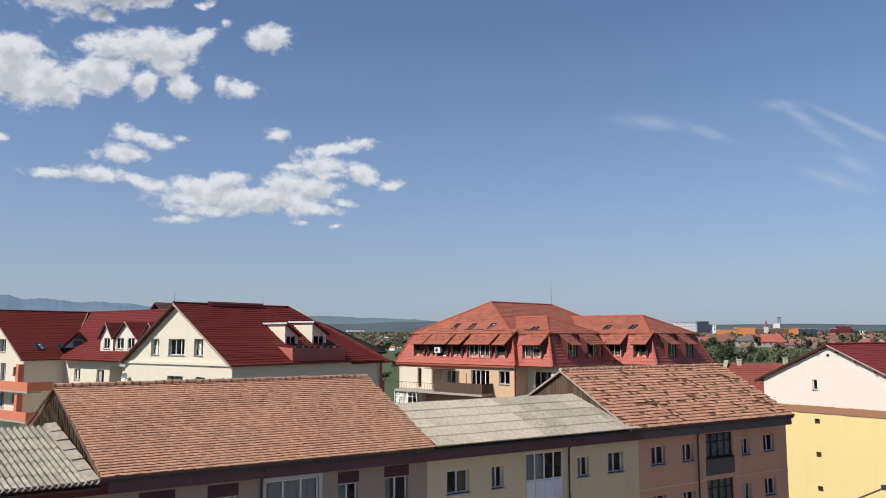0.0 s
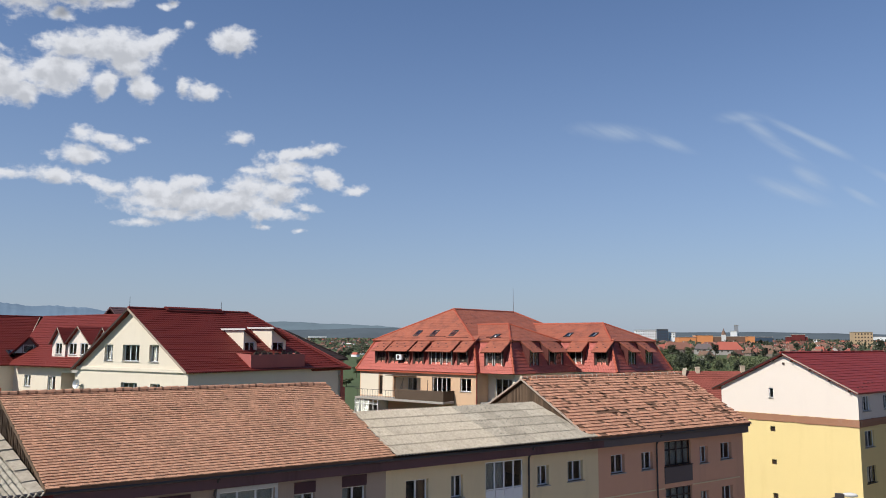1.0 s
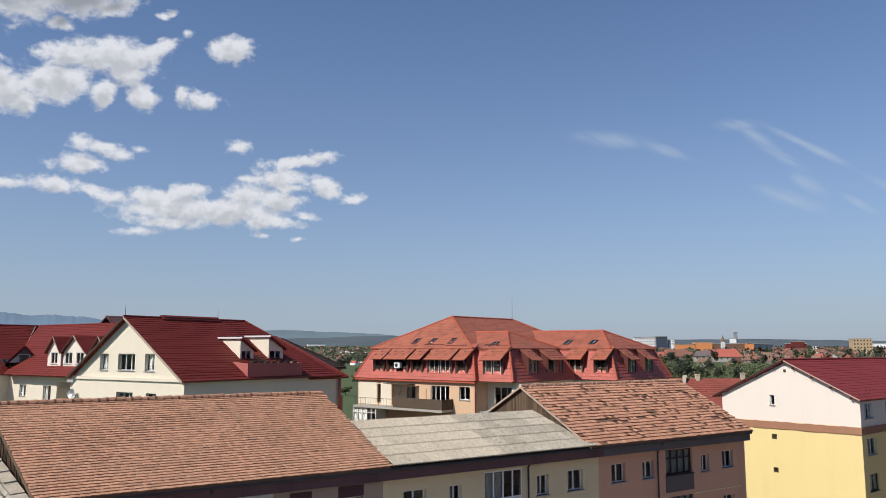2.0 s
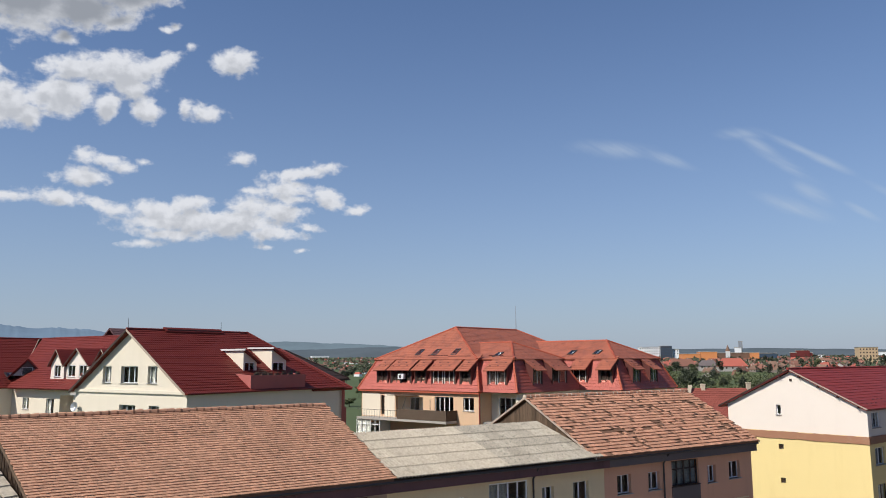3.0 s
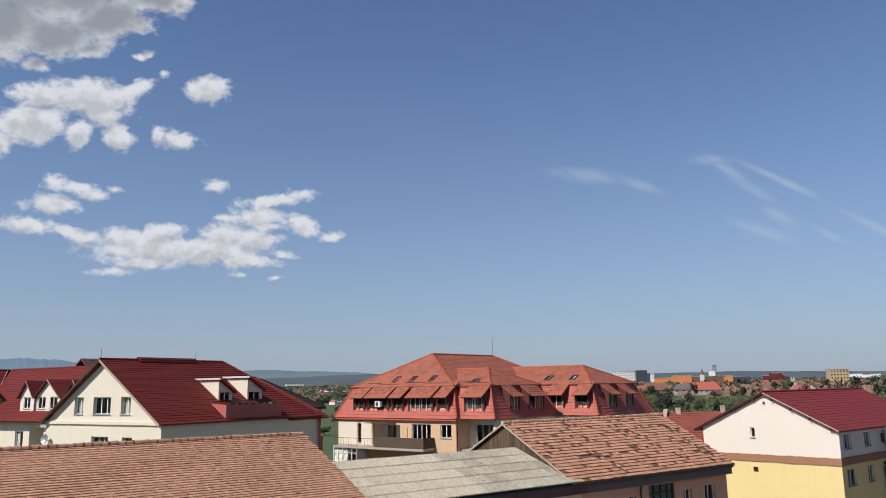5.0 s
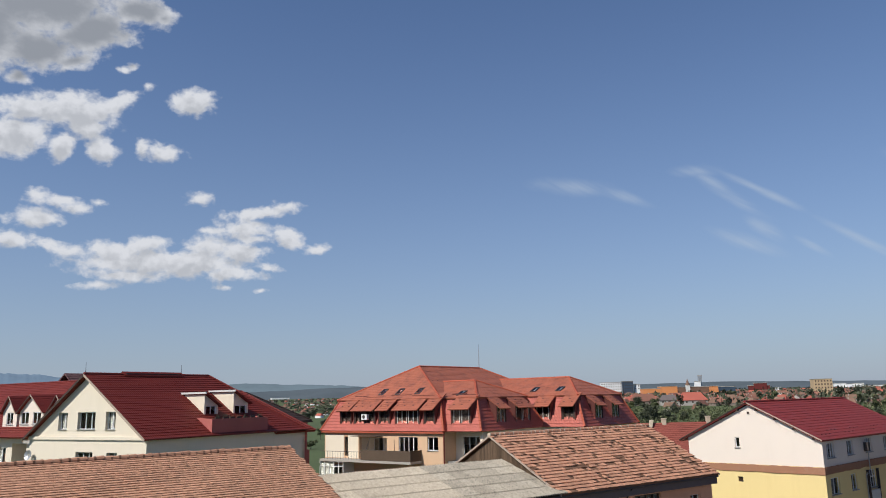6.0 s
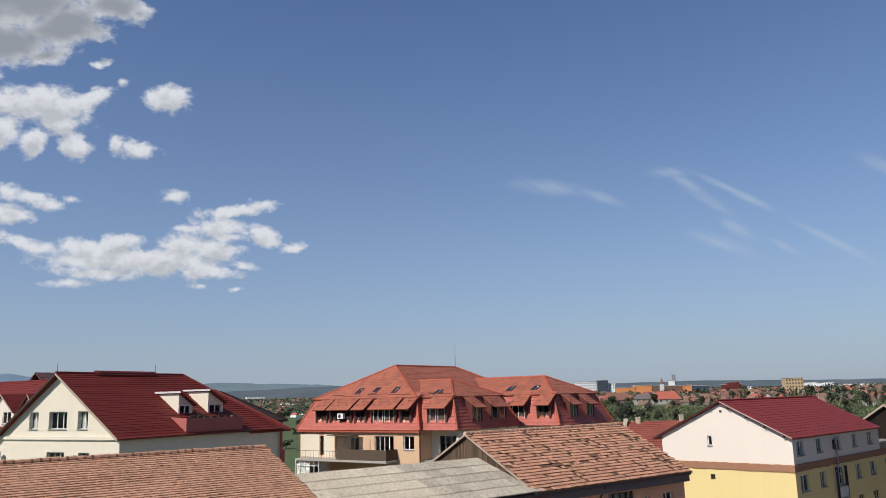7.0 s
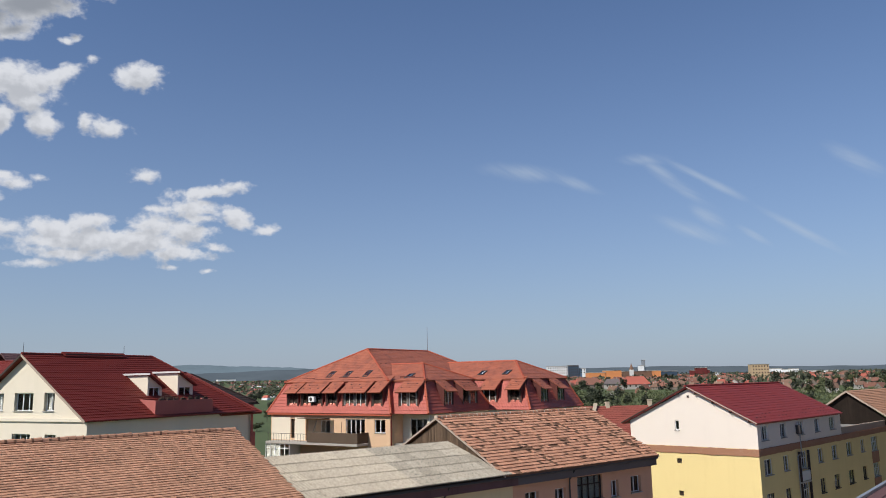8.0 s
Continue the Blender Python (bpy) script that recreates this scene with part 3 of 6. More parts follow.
def tile_slab(bm, x0, x1, t0, t1, lift, skew, tilt=0.0, drop=0.0, arch=0.0, thick=0.024):
    """One roof tile: proud at its lower edge, with a thickness; arch raises its middle."""
    t0 -= drop
    if arch:
        xm = (x0 + x1) / 2
        v = [bm.verts.new(slope_point(x, t, h, skew)) for x, t, h in ((x0, t0, lift + tilt), (xm, t0, lift + arch), (x1, t0, lift - tilt), (x1, t1, 0.012), (xm, t1, 0.012 + arch), (x0, t1, 0.012), (x0, t0, lift + tilt - thick), (xm, t0, lift + arch - thick), (x1, t0, lift - tilt - thick))]
        for f in ((0, 1, 4, 5), (1, 2, 3, 4), (6, 7, 1, 0), (7, 8, 2, 1), (6, 0, 5), (2, 8, 3)):
            bm.faces.new([v[i] for i in f])
        return
    top = [slope_point(x0, t0, lift + tilt, skew), slope_point(x1, t0, lift - tilt, skew), slope_point(x1, t1, 0.012, skew), slope_point(x0, t1, 0.012, skew)]
    low = [slope_point(x0, t0, lift + tilt - thick, skew), slope_point(x1, t0, lift - tilt - thick, skew)]
    v = [bm.verts.new(p) for p in top + low]
    bm.faces.new((v[0], v[1], v[2], v[3]))
    bm.faces.new((v[4], v[5], v[1], v[0]))
    bm.faces.new((v[4], v[0], v[3]))
    bm.faces.new((v[1], v[5], v[2]))


def gable_end(ob, x, skew_top, sides, ridge_z, local_y, thick=0.05, board=0.14, skew_rear=None):
    """Boarded triangular gable: separate upright boards of uneven length under the verge."""
    y0, y1, zb = 31.5 - local_y, 42.3 - local_y, 11.75
    mid = (y0 + y1) / 2
    n = round((y1 - y0) / board)
    for i in range(n):
        a, b = y0 + (y1 - y0) * i / n + 0.006, y0 + (y1 - y0) * (i + 1) / n - 0.006
        za = zb + (ridge_z - 0.2 - zb) * (1 - abs(a - mid) / (y1 - mid))
        zc = zb + (ridge_z - 0.2 - zb) * (1 - abs(b - mid) / (y1 - mid))
        f = (1 - abs((a + b) / 2 - mid) / (y1 - mid)) if skew_rear is None else ((a + b) / 2 - y0) / (y1 - y0)
        shift = (skew_top if skew_rear is None else skew_rear) * f
        bm = bmesh.new()
        off = random.uniform(-0.012, 0.012)
        prism(bm, [(x + shift + off, a, zb), (x + shift + off, b, zb), (x + shift + off, b, max(zc, zb + 0.02)), (x + shift + off, a, max(za, zb + 0.02))], (thick, 0, 0))
        part("board", bm, "wood", ob)


def eaves(ob, x0, x1, board_mat, gutter=True):
    """Soffit, boxed eave board and gutter, in the section's own frame."""
    length = x1 - x0
    part("eave_board", boxes((0.0, length, -0.46, -0.42, 11.22, 11.72), (0.0, length, -0.42, -0.003, 11.22, 11.27)), board_mat, ob)
    if gutter:
        g = bmesh.new()
        tube(g, (0, -0.56, 11.70), (length, -0.56, 11.70), 0.065, 8)
        part("gutter", g, "metal_dark", ob)


def downpipe(ob, x, z0=0.0, mat="metal_dark"):
    g = bmesh.new()
    tube(g, (x, -0.56, 11.66), (x, -0.12, 11.05), 0.05)
    tube(g, (x, -0.12, 11.06), (x, -0.12, z0), 0.05)
    for z in (10.4, 8.6, 6.8, 5.0):
        tube(g, (x, -0.12, z), (x, -0.12, z + 0.06), 0.065)
    part("downpipe", g, mat, ob)


def verge(ob, x, x_top, y_local, mat="wood_pale", ridge_z=RIDGE_Z, x_rear=None):
    """Boards along both sloping edges of a gable."""
    for s in (-1, 1):
        bm = bmesh.new()
        y_e = RIDGE_Y + s * 5.75 - y_local
        y_r = RIDGE_Y - y_local
        x_e = x if s < 0 or x_rear is None else x_rear
        prism(bm, [(x_e, y_e, EAVE_Z - 0.11), (x_top, y_r, ridge_z - 0.10), (x_top, y_r, ridge_z + 0.02), (x_e, y_e, EAVE_Z + 0.0)], (0.05, 0, 0))
        part("verge_board", bm, mat, ob)


def roof_base(ob, x0, x1, skew0, skew1, y_local, mat, ridge_z=RIDGE_Z, rear=0.0):
    """Sheathing under the covering on both slopes."""
    for s in (-1, 1):
        y_e, y_r = RIDGE_Y + s * 5.7 - y_local, RIDGE_Y - y_local
        bm = bmesh.new()
        k = rear if s > 0 else 0.0
        prism(bm, [(x0 + k, y_e, EAVE_Z), (x1 + k, y_e, EAVE_Z), (x1 + skew1, y_r, ridge_z), (x0 + skew0, y_r, ridge_z)], (0, 0, -0.12))
        part("roof_deck", bm, mat, ob)


def ridge_tiles(ob, xa, xb, y, z, mat, piece=0.36, mortar="mortar"):
    """Half-round ridge tiles with a ring of mortar at each joint."""
    first = ring = None
    n = round((xb - xa) / piece)
    for i in range(n):
        m = pose(xa + (xb - xa) * i / n, y, z + random.uniform(-0.012, 0.02), random.uniform(-4, 4), random.uniform(-2, 2), random.uniform(-2, 2))
        if first is None:
            bm = bmesh.new()
            tube(bm, (0, 0, 0), (piece * 1.12, 0, 0.012), 0.105, 8, 0.12)
            first = part("ridge_tile", bm, mat, ob)
            first.matrix_basis = m
        else:
            again(first, ob, m)
        m = m @ pose(piece * 0.02, 0, -0.01)
        if ring is None:
            bm = bmesh.new()
            tube(bm, (-0.045, 0, 0), (0.045, 0, 0), 0.13, 8)
            ring = part("mortar_joint", bm, mortar, ob)
            ring.matrix_basis = m
        else:
            again(ring, ob, m)


def row_windows(ob, x0, holes, frame_mat="white", **kw):
    for a, b, c, e in holes:
        for k in range(STOREYS):
            lights = 2 if b - a > 0.7 else 1
            window(ob, pose(a - x0, 0, c - STOREY * k), b - a, e - c, frame_mat, lights, curtain=random.choice((0, 0.35, 0.5, 1.0)), depth=0.2, **kw)


# section with the small clay tiles
X0, X1 = 5.4, 19.4
holes_clay = [(6.6, 7.9, 9.5, 10.55), (9.2, 10.4, 9.5, 10.55), (11.58, 13.95, 9.05, 10.98), (14.86, 15.82, 9.5, 10.55), (17.15, 18.36, 9.5, 10.60)]
flats_clay = row_shell("apartment_building", "grey-brown rendered flats with a small-tiled clay roof", X0, X1, "plaster_grey", holes_clay)
row_windows(flats_clay, X0, [h for h in holes_clay if h[1] - h[0] < 2])
for k in range(STOREYS):
    window(flats_clay, pose(11.58 - X0, -0.0, 9.05 - STOREY * k), 2.37, 1.93, "white", 3, curtain=1.0)
    part("surround", wall_panel(2.63, 2.08, 0.05, [(0.13, 2.5, 0.0, 1.93)]), "white_dull", flats_clay).matrix_basis = pose(11.45 - X0, -0.053, 9.05 - STOREY * k)
for a, b, c, e in holes_clay:
    if b - a < 2:
        part("panel", boxes((a - X0 - 0.02, b - X0 + 0.02, -0.03, -0.002, e + 0.03, e + 0.5)), "plum", flats_clay)
eaves(flats_clay, X0, X1, "fascia")
downpipe(flats_clay, 11.35 - X0)
roof_base(flats_clay, 5.15 - X0, 19.42 - X0, -1.1, -0.68, FACADE, "clay_dark", rear=-1.8)
verge(flats_clay, 5.08 - X0, 4.0 - X0, FACADE, "wood", x_rear=2.95 - X0)
gable_end(flats_clay, 5.22 - X0, -1.1, 1, RIDGE_Z, FACADE, skew_rear=-2.15)

# section with the fibre cement roof
X0, X1 = 19.4, 33.33
holes_cement = [(20.5, 21.78, 9.5, 10.58), (23.12, 23.85, 9.5, 10.57), (25.25, 27.75, 8.62, 11.02), (28.74, 29.56, 9.52, 10.55), (30.95, 32.12, 9.53, 10.61)]
flats_cement = row_shell("apartment_building", "dull yellow rendered flats under corrugated fibre cement", X0, X1, "plaster_ochre", holes_cement)
row_windows(flats_cement, X0, [h for h in holes_cement if h[1] - h[0] < 2])
for k in range(STOREYS):
    w = window(flats_cement, pose(25.25 - X0, -0.06, 8.62 - STOREY * k), 2.5, 2.4, "white", 4, transom=1.02, sill=False, curtain=0.5)
    part("panel", boxes((0.07, 0.63, 0.10, 0.15, 0.07, 0.97), (0.69, 1.24, 0.10, 0.15, 0.07, 0.97), (1.3, 1.84, 0.10, 0.15, 0.07, 0.97), (1.9, 2.43, 0.10, 0.15, 0.07, 0.97)), "white", w)
eaves(flats_cement, X0, X1, "fascia")
downpipe(flats_cement, 28.05 - X0)
CEMENT_Z = 13.42
for s, y_e in ((-1, 31.2), (1, 42.6)):
    bm = bmesh.new()
    prism(bm, [(0, y_e - FACADE, EAVE_Z - 0.08), (X1 - X0 - 0.3, y_e - FACADE, EAVE_Z - 0.08), (X1 - X0 - 0.3, 36.0 - FACADE, CEMENT_Z - 0.1), (0, 36.0 - FACADE, CEMENT_Z - 0.1)], (0, 0, -0.08))
    part("roof_deck", bm, "wood", flats_cement)

# section with the large worn tiles
X0, X1 = 33.33, 47.0
holes_brown = [(34.36, 35.5, 9.62, 10.66), (36.96, 37.96, 9.6, 10.62), (39.05, 41.55, 9.62, 11.08), (42.42, 43.24, 9.54, 10.58), (44.58, 45.72, 9.6, 10.66)]
flats_brown = row_shell("apartment_building", "brown-orange rendered flats with a patchy worn clay tile roof", X0, X1, "plaster_brown", holes_brown)
row_windows(flats_brown, X0, [h for h in holes_brown if h[1] - h[0] < 2])
for k in range(STOREYS):
    # the full curtain stands in for grey sky reflected in these panes
    window(flats_brown, pose(39.05 - X0, 0.0, 9.62 - STOREY * k), 2.5, 1.46, "dark_frame", 4, transom=0.95, curtain=1.0)
    part("spandrel", boxes((39.0 - X0, 41.6 - X0, -0.05, -0.003, 8.62 - STOREY * k, 9.55 - STOREY * k)), "fascia_grey", flats_brown)
for z in (8.36, 8.36 - STOREY):
    part("string_course", boxes((0, 38.95 - X0, -0.025, -0.002, z - 0.04, z + 0.03)), "plaster_ochre", flats_brown)
    part("string_course", boxes((41.65 - X0, 46.5 - X0, -0.025, -0.002, z - 0.04, z + 0.03)), "plaster_ochre", flats_brown)
eaves(flats_brown, X0, X1, "fascia_grey")
downpipe(flats_brown, 38.2 - X0)
roof_base(flats_brown, 32.2 - X0, 47.0 - X0, -0.05, 0.25, FACADE, "clay_dark")
verge(flats_brown, 32.1 - X0, 32.05 - X0, FACADE)
verge(flats_brown, 47.05 - X0, 47.3 - X0, FACADE)
gable_end(flats_brown, 32.3 - X0, -0.05, 1, RIDGE_Z, FACADE)
gable_end(flats_brown, 46.9 - X0, 0.25, 1, RIDGE_Z, FACADE)

# section at the near end of the row, fibre cement again
X0, X1 = -9.0, 5.4
holes_end = [(-7.5, -6.2, 9.5, 10.58), (-4.6, -3.8, 9.5, 10.57), (-1.2, 0.2, 9.52, 10.55), (2.0, 3.2, 9.53, 10.61)]
flats_end = row_shell("apartment_building", "dark red trimmed flats under corrugated fibre cement", X0, X1, "plaster_grey", holes_end)
row_windows(flats_end, X0, holes_end)
eaves(flats_end, X0, X1, "maroon")
for s, y_e in ((-1, 31.2), (1, 42.6)):
    bm = bmesh.new()
    prism(bm, [(0, y_e - FACADE, EAVE_Z - 0.34), (X1 - X0 - 0.3, y_e - FACADE, EAVE_Z - 0.34), (X1 - X0 - 1.2, 36.2 - FACADE, CEMENT_Z - 0.36), (0, 36.2 - FACADE, CEMENT_Z - 0.36)], (0, 0, -0.08))
    part("roof_deck", bm, "wood", flats_end)


# ---- houses behind the row ----
FRONT, LEFT, BACKW = -90, 180, 90      # turns of a wall panel that faces -x, +y, +x of its house


def cap_part(ob, lines, mat, r=0.11):
    for p, q in lines:
        bm = bmesh.new()
        cap_line(bm, p, q, r)
        part("ridge_cap", bm, mat, ob)


def slope_part(ob, pts, mat, pitch=0.35, lift=0.04):
    return part("roof_slope", roof_face(pts, pitch, lift), mat, ob)


def guards(ob, pts, mat):
    """Small snow guard tabs standing on a roof."""
    first = None
    for p in pts:
        if first is None:
            first = part("snow_guard", boxes((-0.10, 0.10, -0.025, 0.025, 0.0, 0.075)), mat, ob)
            first.matrix_basis = pose(*p)
        else:
            again(first, ob, pose(*p))


def skylight(ob, m, w=0.75, h=1.1, blind="dark_frame", half=False):
    """A roof window in its metal surround, lying in the slope: x along the eave, y up the slope."""
    bm = wall_panel(w + 0.24, h + 0.24, 0.09, [(0.12, w + 0.12, 0.12, h + 0.12)])
    s = part("skylight", bm, "metal_dark", ob)
    s.matrix_basis = m @ pose(-w / 2 - 0.12, 0, 0.13, -90, 0, 0) @ Matrix.Diagonal((1, 1, -1, 1))
    part("pane", boxes((0.12, w + 0.12, 0.03, 0.045, 0.12, h + 0.12)), "glass", s)
    # sheet under the pane, dark by default in place of the dim room
    part("blind", boxes((0.12, w + 0.12, 0.07, 0.075, 0.12, h + 0.12)), blind, s)
    # white half: the sunlit strip is painted in
    if half:
        part("blind", boxes((0.12 + w * 0.5, w + 0.12, 0.05, 0.055, 0.12, h + 0.12)), "white", s, "white strip for the sunlit half of the skylight")
    return s


def gabled_wall(width, z_eave, z_top, holes_low, holes_high, thick=0.35, base=0.0):
    """A gable wall along x: storeys below, a triangle above with a panel of windows in it."""
    bm = wall_panel(width, z_eave, thick, holes_low, base)
    zt = max([h[3] for h in holes_high] + [z_eave]) + 0.05
    half = width / 2 * (z_top - zt) / (z_top - z_eave)
    xa, xb = width / 2 - half, width / 2 + half
    up = wall_panel(xb - xa, zt, thick, [(h[0] - xa, h[1] - xa, h[2], h[3]) for h in holes_high], base=z_eave)
    bmesh.ops.translate(up, verts=up.verts, vec=(xa, 0, 0))
    me = bpy.data.meshes.new("tmp")
    up.to_mesh(me)
    up.free()
    bm.from_mesh(me)
    bpy.data.meshes.remove(me)
    for tri in ([(0, 0, z_eave), (xa, 0, z_eave), (xa, 0, zt)], [(xb, 0, z_eave), (width, 0, z_eave), (xb, 0, zt)], [(xa, 0, zt), (xb, 0, zt), (width / 2, 0, z_top)]):
        prism(bm, tri, (0, thick, 0))
    bmesh.ops.remove_doubles(bm, verts=bm.verts, dist=1e-4)
    return bm


def gable_with_slot(width, z_eave, z_top, hole, base, thick=0.3):
    """A plain gable wall in one face with a single opening, which may cross the eave's height."""
    def top(x):
        return z_eave + (z_top - z_eave) * (1 - abs(x - width / 2) / (width / 2))

    bm = bmesh.new()
    a, b, c, e = hole
    for pts in ([(0, base), (a, base), (a, top(a)), (0, z_eave)], [(b, base), (width, base), (width, z_eave), (width / 2, z_top), (b, top(b))] if b < width / 2 else [(b, base), (width, base), (width, z_eave), (b, top(b))],
                [(a, base), (b, base), (b, c), (a, c)], [(a, e), (b, e), (b, top(b)), (a, top(a))]):
        prism(bm, [(x, 0, z) for x, z in pts], (0, thick, 0))
    bmesh.ops.remove_doubles(bm, verts=bm.verts, dist=1e-4)
    return bm


def fill_floors(ob, x0, x1, y0, y1, tops):
    bm = bmesh.new()
    for z in tops:
        box(bm, x0, x1, y0, y1, z - 0.2, z)
    part("floor_slab", bm, "room", ob)


# -- cream house with the dark red roof
C = turned(19.84, 62.95, 0, 21)
ZE, ZR, WID, LEN = 14.6, 19.85, 15.4, 18.2
ZF = 14.4
house = thing("apartment_house", "cream plastered house with a dark red metal tile roof", "house", C, group="red-roofed houses")
wins = [(WID - 11.43, WID - 10.2, 15.32, 16.72), (WID - 8.8, WID - 6.47, 15.32, 16.72), (WID - 5.13, WID - 3.89, 15.32, 16.72)]
low = [(WID - 8.82, WID - 6.58, 12.2, 13.52), (WID - 8.82, WID - 6.58, 9.4, 10.72), (WID - 4.8, WID - 3.5, 12.2, 13.52)]
g = part("wall", gabled_wall(WID, ZE + 0.2, 19.6, low, wins), "plaster_cream", house)
g.matrix_basis = pose(0, WID, 0, 0, 0, FRONT)
for i, (a, b, c, e) in enumerate(wins + low):
    window(house, pose(0, WID, 0, 0, 0, FRONT) @ pose(a, 0, c), b - a, e - c, "white", 3 if b - a > 2 else 2, curtain=0.0 if i % 2 else 0.5, depth=0.24)
mould = part("string_course", boxes((-0.02, WID + 0.02, -0.14, -0.003, ZE - 0.1, ZE + 0.16)), "plaster_cream", house)
mould.matrix_basis = pose(0, WID, 0, 0, 0, FRONT)
side_holes = [(2.2, 3.4, 12.3, 13.2), (5.0, 6.2, 12.3, 13.2), (8.0, 9.2, 12.3, 13.2), (12.2, 13.4, 12.3, 13.2)]
part("wall", wall_panel(LEN - 0.35, ZE + 0.15, 0.35, [(a - 0.35, b - 0.35, c, e) for a, b, c, e in side_holes]), "plaster_cream", house).matrix_basis = pose(0.35, 0, 0)
for a, b, c, e in side_holes:
    window(house, pose(a, 0, c), b - a, e - c, "dark_frame", 2)
part("wall", wall_panel(WID, ZE + 0.1, 0.35, []), "plaster_cream", house).matrix_basis = pose(LEN, 0, 0, 0, 0, BACKW)
part("wall", wall_panel(LEN - 0.7, ZE + 0.1, 0.35, []), "plaster_cream", house).matrix_basis = pose(LEN - 0.35, WID, 0, 0, 0, LEFT)
fill_floors(house, 0.4, LEN - 0.4, 0.4, WID - 0.4, (14.3, 11.5, 8.7, 5.9, 3.1))
YE, MID = -0.32, WID / 2
slope_part(house, [(-0.45, YE, ZE), (18.3, YE, ZE), (12.9, MID, ZR), (-0.45, MID, ZR)], "metal_red")
slope_part(house, [(18.3, WID - YE, ZE), (-0.45, WID - YE, ZE), (-0.45, MID, ZR), (12.9, MID, ZR)], "metal_red")
slope_part(house, [(18.3, YE, ZE), (18.3, WID - YE, ZE), (12.9, MID, ZR)], "metal_red")
cap_part(house, [((-0.45, MID, ZR + 0.03), (12.9, MID, ZR + 0.03)), ((18.3, YE, ZE + 0.03), (12.9, MID, ZR + 0.03))], "cap_red", 0.1)
# the lower hip at the far end
slope_part(house, [(14.0, YE + 0.05, ZF), (19.5, YE + 0.05, ZF), (16.2, 6.6, 18.3), (14.0, 6.6, 18.3)], "metal_red")
slope_part(house, [(19.5, YE + 0.05, ZF), (19.5, 13.4, ZF), (16.2, 6.6, 18.3)], "metal_red")
cap_part(house, [((19.5, YE + 0.05, ZF + 0.04), (16.2, 6.6, 18.34)), ((13.5, 6.6, 18.34), (16.2, 6.6, 18.34))], "cap_red", 0.1)
part("pier", boxes((18.22, 18.9, 0.3, 1.0, 0, ZF - 0.02)), "brick_paint", house)
part("annexe", boxes((18.22, 20.3, 1.2, 5.0, 0, 12.5)), "brick_paint", house)
for s in (-1, 1):
    bm = bmesh.new()
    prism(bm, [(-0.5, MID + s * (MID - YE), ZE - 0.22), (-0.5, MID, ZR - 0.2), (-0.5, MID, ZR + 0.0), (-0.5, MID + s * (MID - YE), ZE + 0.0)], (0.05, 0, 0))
    # pale board right of the ridge, dark one left
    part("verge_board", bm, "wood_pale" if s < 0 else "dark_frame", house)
bm = bmesh.new()
tube(bm, (-0.4, YE - 0.08, ZE - 0.02), (18.4, YE - 0.08, ZE - 0.02), 0.07)
part("gutter", bm, "cap_red", house)
part("vent_box", prism(bmesh.new(), [(3.4, MID - 0.3, ZR - 0.3), (3.4, MID + 0.3, ZR - 0.3), (3.4, MID + 0.3, ZR + 0.1), (3.4, MID - 0.3, ZR + 0.1)], (6.0, 0, 0)), "dark_frame", house)
for s in (-1, 1):
    part("vent_cap", prism(bmesh.new(), [(3.2, MID, ZR + 0.26), (3.2, MID + s * 0.40, ZR - 0.08), (3.2, MID + s * 0.40, ZR - 0.16), (3.2, MID, ZR + 0.18)], (6.4, 0, 0)), "metal_red", house)
for x in (-0.3, 9.6):
    bm = bmesh.new()
    tube(bm, (x, MID, ZR - 0.1), (x, MID, ZR + 0.95), 0.03, 6, 0.012)
    part("lightning_rod", bm, "metal_dark", house)
K = (ZR - ZE) / (MID - YE)
guards(house, [(0.4 + 0.62 * i, YE + d, ZE + d * K + 0.02) for i in range(9) for d in (0.55, 0.95)] + [(1.0 + 0.95 * i, 6.2, ZE + (6.2 - YE) * K + 0.02) for i in range(12)] + [(13.8 + 0.62 * i, YE + 0.6, ZE + 0.6 * K + 0.02) for i in range(7)], "cap_red")
skylight(house, pose(16.2, 2.7, ZF + 0.02 + (2.7 - YE) * 0.595, math.degrees(math.atan(0.595)), 0, 0), half=True)
# terrace wall and the two half-gabled dormers behind it
part("parapet", boxes((6.4, 13.0, -0.12, 0.06, 14.55, 15.9)), "brick_paint", house, "pinkish red terrace wall")
part("parapet", prism(bmesh.new(), [(6.4, 0.06, 14.5), (6.4, 2.35, 15.95), (6.4, 2.35, 16.05), (6.4, 0.06, 15.9)], (0.16, 0, 0)), "brick_paint", house)
part("parapet", prism(bmesh.new(), [(12.84, 0.06, 14.5), (12.84, 2.35, 15.95), (12.84, 2.35, 16.05), (12.84, 0.06, 15.9)], (0.16, 0, 0)), "brick_paint", house)
for i in range(7):
    x = 7.0 + i * 0.85 + random.uniform(-0.1, 0.1)
    fb = thing("flower_box", "small dark flower box on the terrace wall", "flower box", C @ pose(x, -0.03, 15.9), group="flower boxes")
    part("trough", boxes((-0.25, 0.25, -0.08, 0.08, 0.0, 0.14)), "dark_frame", fb)
    bm = bmesh.new()
    for j in range(22):
        c = Vector((random.uniform(-0.24, 0.24), random.uniform(-0.09, 0.09), random.uniform(0.14, 0.3)))
        a = Matrix.Translation(c) @ Euler((random.uniform(0, 3), random.uniform(0, 3), random.uniform(0, 6))).to_matrix().to_4x4()
        bm.faces.new([bm.verts.new(a @ Vector(q)) for q in ((-0.05, 0, 0), (0, -0.03, 0), (0.05, 0, 0), (0, 0.03, 0))])
    part("plant", bm, "leaf", fb)
